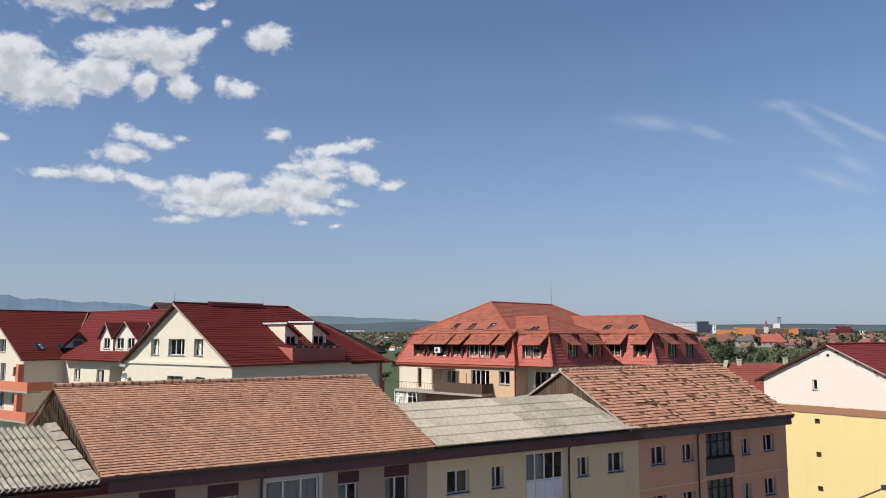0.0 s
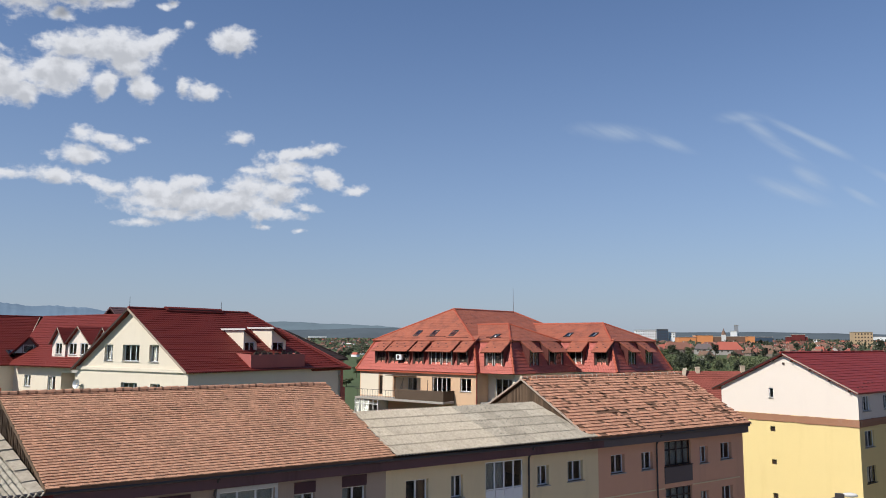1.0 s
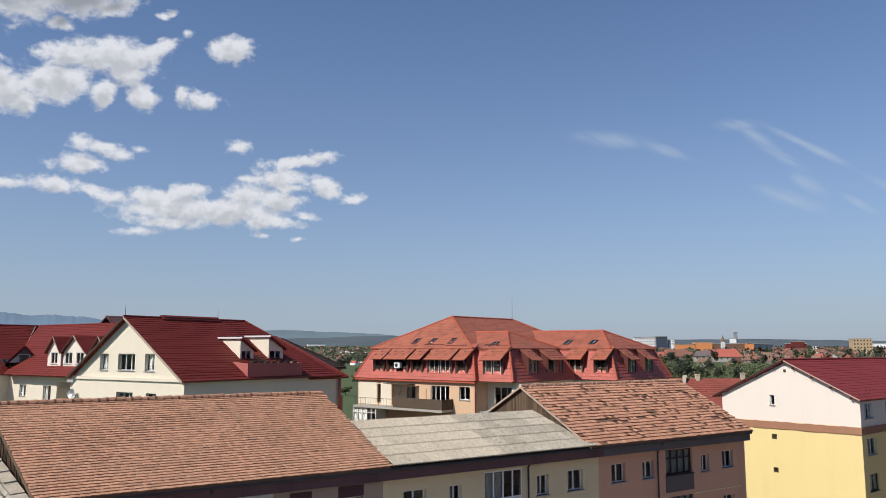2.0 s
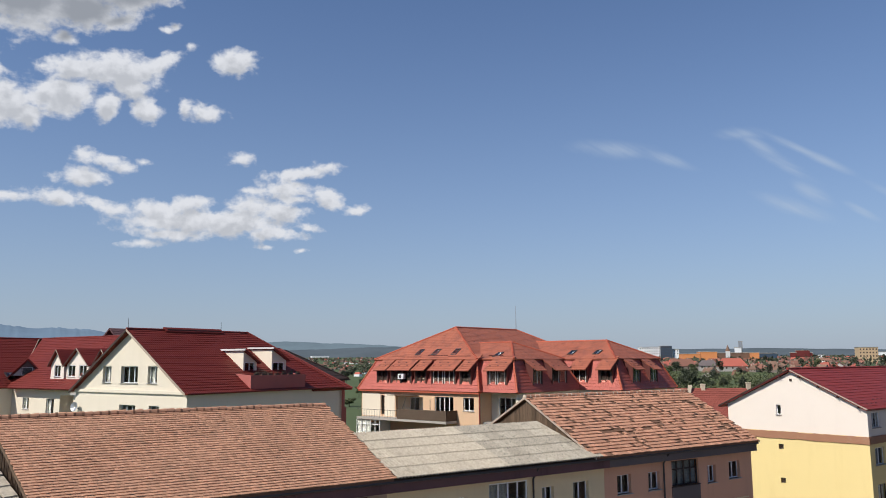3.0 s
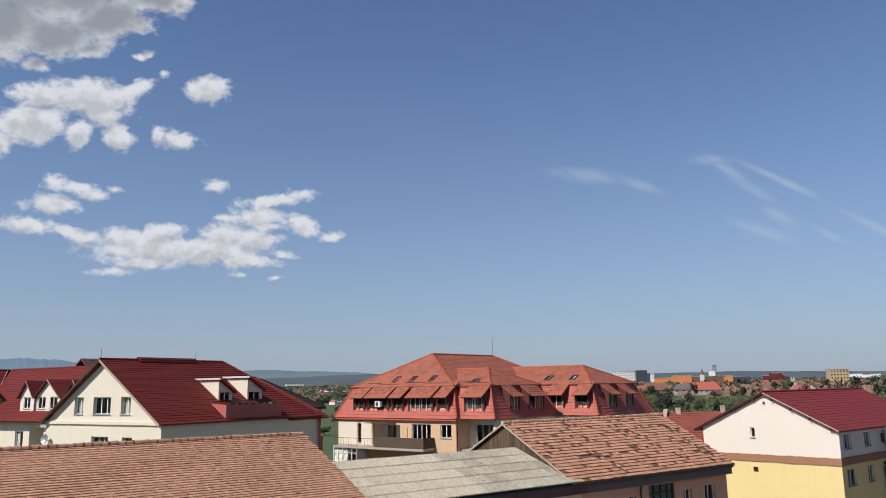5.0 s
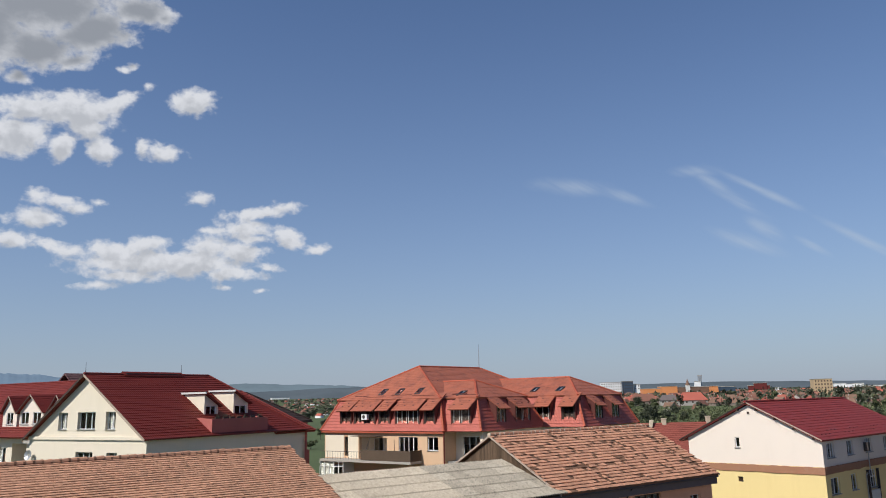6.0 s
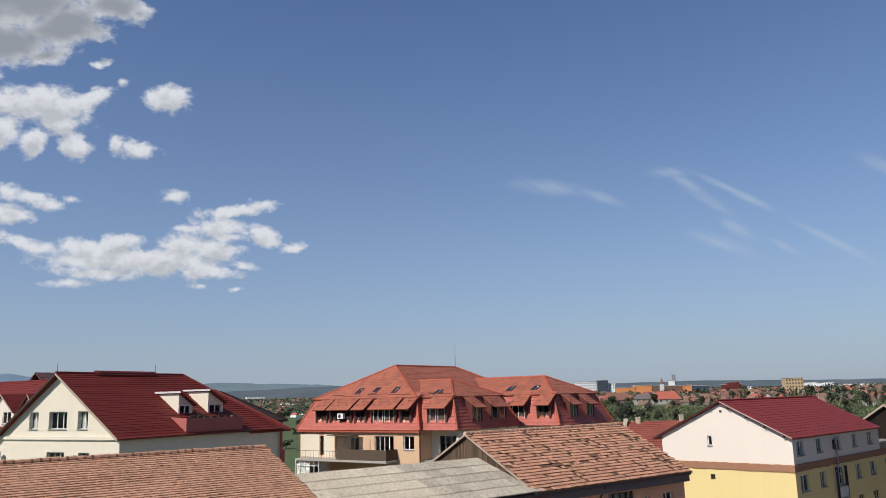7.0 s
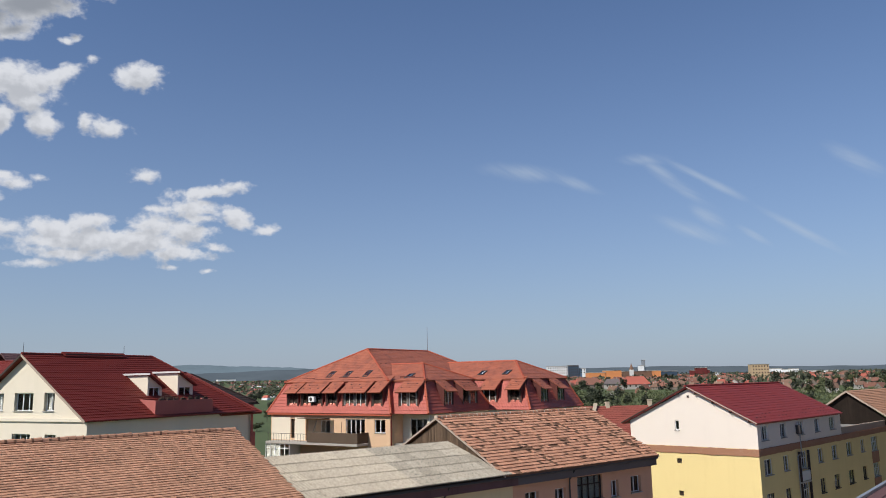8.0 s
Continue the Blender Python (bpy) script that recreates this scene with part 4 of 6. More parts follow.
for ua, ub, zt in ((7.58, 9.15, 18.1), (10.98, 12.8, 18.28)):
    d = part("dormer", boxes((ua, ua + 0.14, 2.34, (zt - ZE) / K + YE + 0.25, 15.6, zt - 0.06)), "plaster_cream", house, "cream dormer with a one-sided red roof")
    wz = 15.95
    bm = wall_panel(ub - ua, zt - 0.95, 0.14, [(0.16, ub - ua - 0.25, wz, wz + 1.05)], base=15.5)
    f = part("front_wall", bm, "plaster_cream", d)
    f.matrix_basis = pose(ua, 2.2, 0)
    part("front_gable", prism(bmesh.new(), [(ua, 2.2, zt - 0.95), (ub, 2.2, zt - 0.95), (ua, 2.2, zt - 0.06)], (0, 0.14, 0)), "plaster_cream", d)
    part("side_wall", boxes((ub - 0.14, ub, 2.34, 5.0, 15.6, zt - 1.05)), "plaster_cream", d)
    part("dormer_roof", roof_face([(ub + 0.22, 1.85, zt - 1.15), (ub + 0.22, 5.4, zt - 1.15), (ua - 0.12, 5.4, zt + 0.06), (ua - 0.12, 1.85, zt + 0.06)], 0.35, 0.04, 0.1), "metal_red", d)
    part("edge_board", boxes((ua - 0.2, ua - 0.125, 1.8, 5.5, zt - 0.06, zt + 0.1)), "white_dull", d)
    window(house, pose(ua + 0.16, 2.2, wz), ub - ua - 0.41, 1.05, "white", 2, sill=False, depth=0.05)
dish = thing("satellite_dish", "grey satellite dish on the house wall", "satellite dish", C @ pose(-0.05, WID - 0.6, 13.2))
bm = bmesh.new()
bmesh.ops.create_cone(bm, cap_ends=False, segments=16, radius1=0.08, radius2=0.42, depth=0.12, matrix=pose(-0.35, 0, 0, 0, -80, 10))
part("bowl", bm, "zinc", dish)
bm = bmesh.new()
tube(bm, (0.05, 0, -0.2), (-0.32, 0, 0), 0.03)
tube(bm, (-0.32, 0, -0.05), (-0.75, 0.0, -0.1), 0.015)
part("arm", bm, "metal_dark", dish)

# -- the wing between the two gables
ZE = 14.35
wing = thing("house_wing", "connecting wing with white gabled dormers and a red roof", "house", C, group="red-roofed houses")
WU, WR = 5.0, 13.0
wh = [(37.75 - 35.4, 37.75 - 34.1, 12.05, 13.28), (37.75 - 30.7, 37.75 - 29.2, 11.6, 13.28), (37.75 - 28.1, 37.75 - 25.6, 10.9, 13.7), (37.75 - 23.9, 37.75 - 22.6, 11.4, 13.45)]
part("wall", wall_panel(37.75 - WID, ZE + 0.1, 0.35, wh), "plaster_cream", wing).matrix_basis = pose(WU + 0.95, 37.75, 0, 0, 0, FRONT)
for i, (a, b, c, e) in enumerate(wh):
    if i != 2:
        window(wing, pose(WU + 0.95, 37.75, 0, 0, 0, FRONT) @ pose(a, 0, c), b - a, e - c, "white", 2, curtain=0.4)
part("loggia_wall", boxes((WU + 3.0, WU + 3.1, 25.4, 28.3, 10.92, 14.0), (WU + 1.31, WU + 3.0, 28.1, 28.2, 10.92, 14.0), (WU + 1.31, WU + 3.0, 25.5, 25.6, 10.92, 14.0)), "plaster_cream", wing)
fill_floors(wing, WU + 1.32, WR + 6, WID + 0.2, 37.6, (14.2, 10.9, 8.1, 5.3, 2.5))
part("back_wall", boxes((WR + 6, WR + 6.3, WID + 0.02, 37.7, 0, ZE)), "plaster_cream", wing)
part("column", boxes((WU - 1.4, WU - 0.9, 20.8, 21.3, 8.0, ZE - 0.2)), "salmon", wing)
part("porch_slab", boxes((WU - 1.6, WU + 0.28, 17.6, 22.0, ZE - 0.45, ZE - 0.2)), "concrete", wing)
slope_part(wing, [(WU, 37.0, ZE), (WU, WID + 0.4, ZE), (WR, 7.8, 20.0), (WR, 45.0, 20.0)], "metal_red")
slope_part(wing, [(21.0, WID + 0.4, ZE), (21.0, 37.0, ZE), (WR, 45.0, 20.0), (WR, 8.0, 20.0)], "metal_red")
cap_part(wing, [((WR, 13.0, 20.03), (WR, 45.0, 20.03))], "cap_red", 0.1)
KW = (20.0 - ZE) / (WR - WU)


def gabled_dormer(ob, front_u, y_mid, w, z0, z_eave, z_peak, panes):
    d = part("dormer", wall_panel(w, z_eave, 0.12, [(a, b, z0 + 0.08, z0 + 1.28) for a, b in panes], base=z0 - 0.5), "plaster_white", ob, "white dormer with a red gabled roof")
    place = pose(front_u, y_mid + w / 2, 0, 0, 0, FRONT)
    d.matrix_basis = place
    part("gable", prism(bmesh.new(), [(0, 0, z_eave), (w, 0, z_eave), (w / 2, 0, z_peak - 0.08)], (0, 0.12, 0)), "plaster_white", d)
    run = (z_peak - ZE) / KW + WU - front_u
    # left cheek dark, right cheek white
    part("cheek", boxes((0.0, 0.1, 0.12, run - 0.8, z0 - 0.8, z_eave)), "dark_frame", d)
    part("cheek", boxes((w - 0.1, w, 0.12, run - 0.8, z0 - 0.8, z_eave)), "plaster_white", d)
    for s in (-1, 1):
        x_e = w / 2 + s * (w / 2 + 0.22)
        z_e = z_eave - 0.22 * (z_peak - z_eave) / (w / 2)
        pts = [(x_e, -0.3, z_e), (x_e, run, z_e), (w / 2, run, z_peak), (w / 2, -0.3, z_peak)]
        part("dormer_roof", roof_face(pts, 0.35, 0.03, 0.09), "metal_red", d)
        bm = prism(bmesh.new(), [(x_e, -0.34, z_e - 0.14), (w / 2, -0.34, z_peak - 0.12), (w / 2, -0.34, z_peak + 0.02), (x_e, -0.34, z_e)], (0, 0.04, 0))
        # right verge pale, left verge dark
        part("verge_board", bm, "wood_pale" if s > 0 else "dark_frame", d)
    for a, b in panes:
        window(ob, place @ pose(a, 0, z0 + 0.08), b - a, 1.2, "white", 2, depth=0.04)


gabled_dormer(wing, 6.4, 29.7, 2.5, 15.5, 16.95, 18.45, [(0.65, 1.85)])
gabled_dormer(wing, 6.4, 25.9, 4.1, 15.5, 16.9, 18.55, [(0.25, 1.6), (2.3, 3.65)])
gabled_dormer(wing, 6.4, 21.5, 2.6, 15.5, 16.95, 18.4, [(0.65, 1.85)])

# -- the second gabled house
house2 = thing("apartment_house", "cream house with salmon balconies and a dark red roof", "house", C @ pose(1.4, 37.75, 0), group="red-roofed houses")
W2 = 16.4
wins2 = [(W2 - 6.1, W2 - 4.5, 15.15, 16.65), (W2 - 9.6, W2 - 7.0, 15.15, 16.65), (W2 - 12.0, W2 - 10.6, 15.15, 16.65)]
low2 = [(W2 - 5.4, W2 - 4.2, 11.9, 13.9), (W2 - 2.4, W2 - 1.5, 12.6, 13.5), (W2 - 5.4, W2 - 4.2, 8.9, 10.9), (W2 - 2.4, W2 - 1.5, 9.6, 10.5)]
part("wall", gabled_wall(W2, ZE + 0.2, 19.75, low2, wins2), "plaster_cream", house2).matrix_basis = pose(0, W2, 0, 0, 0, FRONT)
for i, (a, b, c, e) in enumerate(wins2 + low2):
    window(house2, pose(0, W2, 0, 0, 0, FRONT) @ pose(a, 0, c), b - a, e - c, "white" if i != 4 else "dark_frame", 2, depth=0.16)
part("wall", wall_panel(12.0, ZE + 0.15, 0.35, [(4.9, 5.9, 11.9, 13.2)]), "plaster_cream", house2).matrix_basis = pose(0.35, 0, 0)
window(house2, pose(5.25, 0, 11.9), 1.0, 1.3, "white", 2)
part("wall", wall_panel(12.0, ZE + 0.15, 0.35, []), "plaster_cream", house2).matrix_basis = pose(12.35, W2, 0, 0, 0, LEFT)
fill_floors(house2, 0.4, 11.5, 0.4, W2 - 0.4, (14.3, 11.5, 8.7, 5.9, 3.1))
slope_part(house2, [(-0.45, -0.3, ZE), (5.2, -0.3, ZE), (11.7, 8.2, 20.0), (-0.45, 8.2, 20.0)], "metal_red")
slope_part(house2, [(19.0, W2 + 0.3, ZE), (-0.45, W2 + 0.3, ZE), (-0.45, 8.2, 20.0), (19.0, 8.2, 20.0)], "metal_red")
cap_part(house2, [((-0.45, 8.2, 20.03), (12.0, 8.2, 20.03))], "cap_red", 0.1)
cap_part(house2, [((11.7, 8.2, 20.0), (4.4, -0.9, ZE + 0.05))], "wood_pale", 0.05)
skylight(house2, pose(2.45, 2.3, ZE + 2.6 * 0.67, 33.8, 0, 0), half=True)
skylight(house2, pose(5.0, 2.0, ZE + 2.3 * 0.67, 33.8, 0, 0), half=True)
guards(house2, [(-0.1 + 0.6 * i, -0.3 + d, ZE + d * 0.67 + 0.02) for i in range(9) for d in (0.6, 1.0)] + [(0.6 + 1.1 * i, 6.6, ZE + 6.9 * 0.67 + 0.02) for i in range(9)], "cap_red")
bm = bmesh.new()
prism(bm, [(-0.5, -0.3, ZE - 0.2), (-0.5, 8.2, 19.8), (-0.5, 8.2, 20.0), (-0.5, -0.3, ZE)], (0.05, 0, 0))
part("verge_board", bm, "wood_pale", house2)
# low dormer with a dark window in the valley
valley = pose(5.7, -0.7, 0, 0, 0, -30)
d = part("dormer", prism(bmesh.new(), [(-1.55, 0, 15.6), (1.55, 0, 15.6), (0, 0, 17.25)], (0, 3.0, 0)), "fascia_grey", house2, "triangular dormer with a pale framed window")
d.matrix_basis = valley
for s, x in ((-1, -1.95), (1, 1.95)):
    pts = [(x, -0.35, 15.4), (x, 4.0, 15.4), (0, 4.0, 17.5), (0, -0.35, 17.5)]
    part("dormer_roof", roof_face(pts, 0.35, 0.03, 0.09), "metal_red", d)
window(house2, valley @ pose(-0.55, -0.08, 15.65), 1.1, 0.9, "white_dull", 1, sill=False, depth=0.0)
for s in (-1, 1):
    part("frame_bar", prism(bmesh.new(), [(s * 0.62, -0.04, 15.62), (s * 1.4, -0.04, 15.62), (s * 1.28, -0.04, 15.74), (s * 0.62, -0.04, 16.42)], (0, 0.035, 0)), "zinc", d)
for z in (12.05, 8.9):
    b = part("balcony", boxes((-1.5, -0.003, -4.2, 8.0, z - 1.15, z - 0.95)), "concrete", house2, "salmon painted balcony")
    part("balcony_wall", boxes((-1.5, -1.38, -4.2, 8.0, z - 0.95, z), (-1.38, 1.2, -4.2, -4.08, z - 0.95, z)), "salmon", b)
    part("column", boxes((-1.3, -0.7, -1.6, -1.0, z - 0.95, z + 1.85)), "salmon", b)

# -- grey-roofed house behind
far_house = thing("house", "grey-roofed house behind the red ridges", "house", turned(23.6, 95.5, 0, 21))
part("wall", boxes((0.0, 12, 0.0, 9, 0, 17.5)), "plaster_cream", far_house)
for s, y in ((-1, -0.6), (1, 9.6)):
    slope_part(far_house, [(-0.5, y, 17.2), (12.5, y, 17.2), (12.5, 4.5, 21.1), (-0.5, 4.5, 21.1)], "fascia")

# -- house with a dark hipped roof behind the cream one
dark_house = thing("house", "house with a dark brown hipped roof behind the cream house", "house", turned(35.2, 85.6, 0, 21))
part("wall", boxes((0.2, 14.6, 0.4, 8.6, 0, 14.85)), "brick_paint", dark_house)
for pts in ([(0, 0, 14.85), (15, 0, 14.85), (8, 4.5, 18.45), (0, 4.5, 18.45)], [(15, 0, 14.85), (15, 9, 14.85), (8, 4.5, 18.45)], [(15, 9, 14.85), (0, 9, 14.85), (0, 4.5, 18.45), (8, 4.5, 18.45)]):
    slope_part(dark_house, pts, "dark_frame", 0.34, 0.03)
cap_part(dark_house, [((15, 0, 14.88), (8, 4.5, 18.453)), ((0, 4.5, 18.453), (8, 4.5, 18.453))], "dark_frame", 0.1)
part("gutter", boxes((0, 15.1, -0.12, 0.02, 14.63, 14.77)), "dark_frame", dark_house)

# -- orange-red mansard house
B = turned(48.97, 63.26, 0, 13.57)
BZ, BB, INS = 13.92, 17.2, 1.6
mansion = thing("mansard_house", "peach house with a stepped orange-red mansard roof", "house", B)


def mansard(u0, u1, w0, w1, axis, r0, r1, zr, sides):
    """Steep lower slopes and a hipped top over a rectangle; sides lists the steep faces that show."""
    k = INS
    lo = {"f": [(u0, w1, BZ), (u0, w0, BZ), (u0 + k, w0 + k, BB), (u0 + k, w1 - k, BB)],
          "r": [(u0, w0, BZ), (u1, w0, BZ), (u1 - k, w0 + k, BB), (u0 + k, w0 + k, BB)],
          "b": [(u1, w0, BZ), (u1, w1, BZ), (u1 - k, w1 - k, BB), (u1 - k, w0 + k, BB)],
          "l": [(u1, w1, BZ), (u0, w1, BZ), (u0 + k, w1 - k, BB), (u1 - k, w1 - k, BB)]}
    for s in sides:
        slope_part(mansion, lo[s], "metal_orange", 0.36, 0.03)
    j = k - 0.25
    z = BB + 0.02
    q = [(u0 + j, w0 + j, z), (u1 - j, w0 + j, z), (u1 - j, w1 - j, z), (u0 + j, w1 - j, z)]
    if axis == "u":
        m = (w0 + w1) / 2
        a, b = (r0, m, zr), (r1, m, zr)
        faces = [[q[3], q[0], a], [q[0], q[1], b, a], [q[1], q[2], b], [q[2], q[3], a, b]]
        hips = [(q[0], a), (q[1], b), (q[3], a), (q[2], b), (a, b)]
    else:
        m = (u0 + u1) / 2
        a, b = (m, r0, zr), (m, r1, zr)
        faces = [[q[0], q[1], a], [q[3], q[0], a, b], [q[1], q[2], b, a], [q[2], q[3], b]]
        hips = [(q[0], a), (q[1], a), (a, b)]
    for f in faces:
        slope_part(mansion, f, "metal_fade", 0.36, 0.014)
    for p, c in (((u0, w0), (u0 + k, w0 + k)), ((u1, w0), (u1 - k, w0 + k)), ((u0, w1), (u0 + k, w1 - k))):
        hips.append(((*p, BZ + 0.02), (*c, BB + 0.02)))
    cap_part(mansion, hips, "cap_orange", 0.12)


mansard(0, 25.2, 0, 17.93, "u", 7.0, 18.8, 20.88, "frlb")
mansard(0.64, 12.7, -4.23, 9.0, "w", 0.8, 8.5, 19.02, "fr")
mansard(12.07, 25.2, -9.3, 9.0, "w", -4.0, 8.5, 19.3, "frb")


def shed_dormer(place, w, panes, seed, up=0.25):
    """A window box in the steep slope under a shed roof that carries on the upper slope; x along the face, y inwards."""
    z0, z1 = 14.50, 16.18
    y0 = INS * (z0 - BZ) / (BB - BZ) - 0.06
    # dark brown front: the shade under the roof is put into its colour
    d = part("dormer", wall_panel(w, z1 + 0.2, 0.08, panes and [(p[0], p[1], z0 + 0.03, z1) for p in panes], base=z0 - 0.06), "dark_frame", mansion, "shed-roofed dormer with shade put into its dark front")
    d.matrix_basis = place @ pose(0, y0 + 0.12, 0)
    back = INS + 0.25
    # the cheeks' dark red carries the shade of their turned-away sides
    for x in (-0.1, w):
        part("cheek", prism(bmesh.new(), [(x, -0.03, z0 - 0.1), (x, back - y0 - 0.12, BB - 0.05), (x, -0.06, z1 + 0.22)], (0.1, 0, 0)), "cheek", d)
    top, low = INS + up - y0 - 0.12, -0.62

    def roof_z(y):
        return BB + 0.13 + (y + y0 + 0.12 - INS) * 0.68

    part("dormer_roof", roof_face([(-0.14, low, roof_z(low)), (w + 0.14, low, roof_z(low)), (w + 0.14, top, roof_z(top)), (-0.14, top, roof_z(top))], 0.36, 0.02, 0.08), "metal_fade", d)
    guards(d, [(x, y, roof_z(y) + 0.03) for x, y in ((0.3, 0.0), (0.75, 0.5), (1.3, 0.0), (1.9, 0.5), (2.5, 0.0)) if x < w - 0.1], "fascia")
    # dark sheet close behind the panes paints in the dim interior
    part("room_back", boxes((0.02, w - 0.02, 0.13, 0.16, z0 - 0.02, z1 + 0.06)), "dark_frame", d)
    for a, b in panes:
        window(mansion, place @ pose(a, y0 + 0.12, z0 + 0.03), b - a, z1 - z0 - 0.03, "dark_frame" if seed % 2 else "white_dull", 2 if b - a > 1.2 else 1, sill=False, depth=0.02, curtain=0.0)


face_l = pose(0, 17.93, 0, 0, 0, FRONT)
for i, (a, b) in enumerate(((15.0, 13.35), (12.85, 9.7), (9.1, 7.55), (6.7, 3.4), (2.75, 1.35))):
    w = a - b
    panes = [(0.15, w - 0.15)] if w < 2.5 else [(0.2, w / 2 - 0.1), (w / 2 + 0.1, w - 0.2)]
    shed_dormer(face_l @ pose(17.93 - a, 0, 0), w, panes, 1 if i != 3 else 0, up=0.55 + 0.2 * (i % 2))
shed_dormer(pose(0.64, 0, 0, 0, 0, FRONT) @ pose(0.35, 0, 0), 2.35, [(0.2, 1.0), (1.2, 2.15)], 0)
shed_dormer(pose(0, -4.23, 0) @ pose(3.85, 0, 0), 1.55, [(0.15, 1.4)], 0)
shed_dormer(pose(0, -4.23, 0) @ pose(7.3, 0, 0), 2.75, [(0.15, 1.3), (1.45, 2.6)], 0)
shed_dormer(pose(12.07, 0, 0, 0, 0, FRONT) @ pose(3.1, 0, 0), 1.85, [(0.15, 1.7)], 0)
shed_dormer(pose(12.07, 0, 0, 0, 0, FRONT) @ pose(6.45, 0, 0), 1.55, [(0.15, 1.4)], 1)
shed_dormer(pose(0, -9.3, 0) @ pose(15.2, 0, 0), 1.6, [(0.15, 1.45)], 0)
shed_dormer(pose(0, -9.3, 0) @ pose(19.2, 0, 0), 1.6, [(0.15, 1.45)], 0)
KU = (20.88 - BB) / (7.0 - INS)
for y in (10.5, 8.0, 5.2):
    skylight(mansion, face_l @ pose(17.93 - y, 3.1, BB + 0.05 + (3.1 - INS) * KU, math.degrees(math.atan(KU)), 0, 0), 0.5, 0.95, half=True)
KB = (19.02 - BB) / (6.67 - 0.64 - INS)
skylight(mansion, pose(0.64, 0, 0, 0, 0, FRONT) @ pose(0.1, 3.0, BB + 0.05 + (3.0 - INS) * KB, math.degrees(math.atan(KB)), 0, 0), 0.5, 0.95, half=True)
KC = (19.3 - BB) / (18.63 - 12.07 - INS)
for y in (-1.5, -4.8):
    skylight(mansion, pose(12.07, 0, 0, 0, 0, FRONT) @ pose(-y, 3.6, BB + 0.05 + (3.6 - INS) * KC, math.degrees(math.atan(KC)), 0, 0), 0.5, 0.95, half=True)
for y0, y1, up in ((14.3, 12.4, 0.30), (12.3, 9.4, 0.12), (8.7, 5.8, 0.34), (5.6, 2.5, 0.18)):
    z = BB + 0.05 + up * KU
    part("snow_rail", boxes((INS + up, INS + up + 0.05, y1, y0, z + 0.05, z + 0.19)), "cheek", mansion)
for y0, y1, up in ((-1.0, 0.9, 0.5), (-2.4, -0.8, 0.2)):
    part("snow_rail", boxes((0.64 + INS + up, 0.69 + INS + up, y0, y1, BB + 0.1 + up * KB, BB + 0.24 + up * KB)), "cheek", mansion)
guards(mansion, [(INS + 0.5 + d, 2.2 + 1.25 * i, BB + 0.06 + (0.5 + d) * KU) for i in range(12) for d in (0.0,)] + [(4.2 + 0.05 * i, 4.0 + 0.75 * i, BB + 0.08 + 2.6 * KU) for i in range(12)] + [(2.6 + 0.8 * i, INS + 0.5, BB + 0.1 + 0.5 * KU) for i in range(10)], "fascia")
bm = bmesh.new()
tube(bm, (18.75, 8.97, 20.8), (18.75, 8.97, 23.9), 0.045, 6, 0.02)
part("mast", bm, "zinc", mansion)
# walls
WI = 0.35
lw = [(17.93 - 6.32, 17.93 - 3.7, 11.65, 13.33), (17.93 - 2.4, 17.93 - 0.97, 12.0, 13.33), (17.93 - 14.4, 17.93 - 13.85, 11.2, 13.28), (17.93 - 12.1, 17.93 - 8.0, 10.98, 13.2), (17.93 - 17.5, 17.93 - 13.9, 8.3, 10.2), (17.93 - 6.32, 17.93 - 3.7, 8.3, 10.2)]
part("wall", wall_panel(17.93 - 2 * WI, BZ - 0.05, 0.35, [(a - WI, b - WI, c, e) for a, b, c, e in lw]), "plaster_peach", mansion).matrix_basis = pose(WI, 17.93 - WI, 0, 0, 0, FRONT)
wall_at = pose(WI, 17.93, 0, 0, 0, FRONT)
for a, b in ((0.5, 3.45), (4.12, 5.7)):
    part("cream_panel", boxes((a, b, -0.03, -0.003, 11.0, 13.5)), "plaster_cream", mansion).matrix_basis = wall_at
window(mansion, wall_at @ pose(lw[0][0], 0, lw[0][2]), 2.62, 1.68, "white", 4, sill=False)
window(mansion, wall_at @ pose(lw[1][0], 0, lw[1][2]), 1.43, 1.33, "white", 2)
window(mansion, wall_at @ pose(lw[2][0], 0, lw[2][2]), 0.55, 2.08, "dark_frame", 1, sill=False)
la, lb = lw[3][0], lw[3][1]
part("loggia_wall", wall_panel(lb - la + 0.2, 13.6, 0.1, [(0.9, 2.3, 11.7, 13.1), (2.75, 3.65, 10.99, 13.1)], base=10.96), "plaster_cream", mansion).matrix_basis = wall_at @ pose(la - 0.1, 1.5, 0)
for x in (la - 0.1, lb + 0.003):
    part("loggia_side", boxes((x, x + 0.097, 0.36, 1.5, 10.96, 13.6)), "plaster_cream", mansion).matrix_basis = wall_at
window(mansion, wall_at @ pose(la + 0.8, 1.5, 11.7), 1.4, 1.4, "white", 2, depth=0.02, curtain=0.5)
window(mansion, wall_at @ pose(la + 2.65, 1.5, 10.99), 0.9, 2.11, "white", 1, sill=False, depth=0.02)
bm = bmesh.new()
tube(bm, (la + 0.5, 0.2, 11.2), (la + 1.9, -0.3, 13.15), 0.035, 6)
part("leaning_pole", bm, "zinc", mansion).matrix_basis = wall_at
window(mansion, wall_at @ pose(lw[4][0], -0.06, lw[4][2]), 3.6, 1.9, "white", 5, sill=False, depth=0.05)
window(mansion, wall_at @ pose(lw[5][0], 0, lw[5][2]), 2.62, 1.9, "white", 3, sill=False)
part("wall", wall_panel(1.75, BZ - 0.05, 0.35, []), "plaster_peach", mansion).matrix_basis = pose(WI + 0.35, WI, 0)
part("loggia_slab", boxes((0.99, 2.4, -3.85, 0.34, 10.75, 10.95)), "concrete", mansion)
bw = [(0.9, 3.25, 11.4, 13.35)]
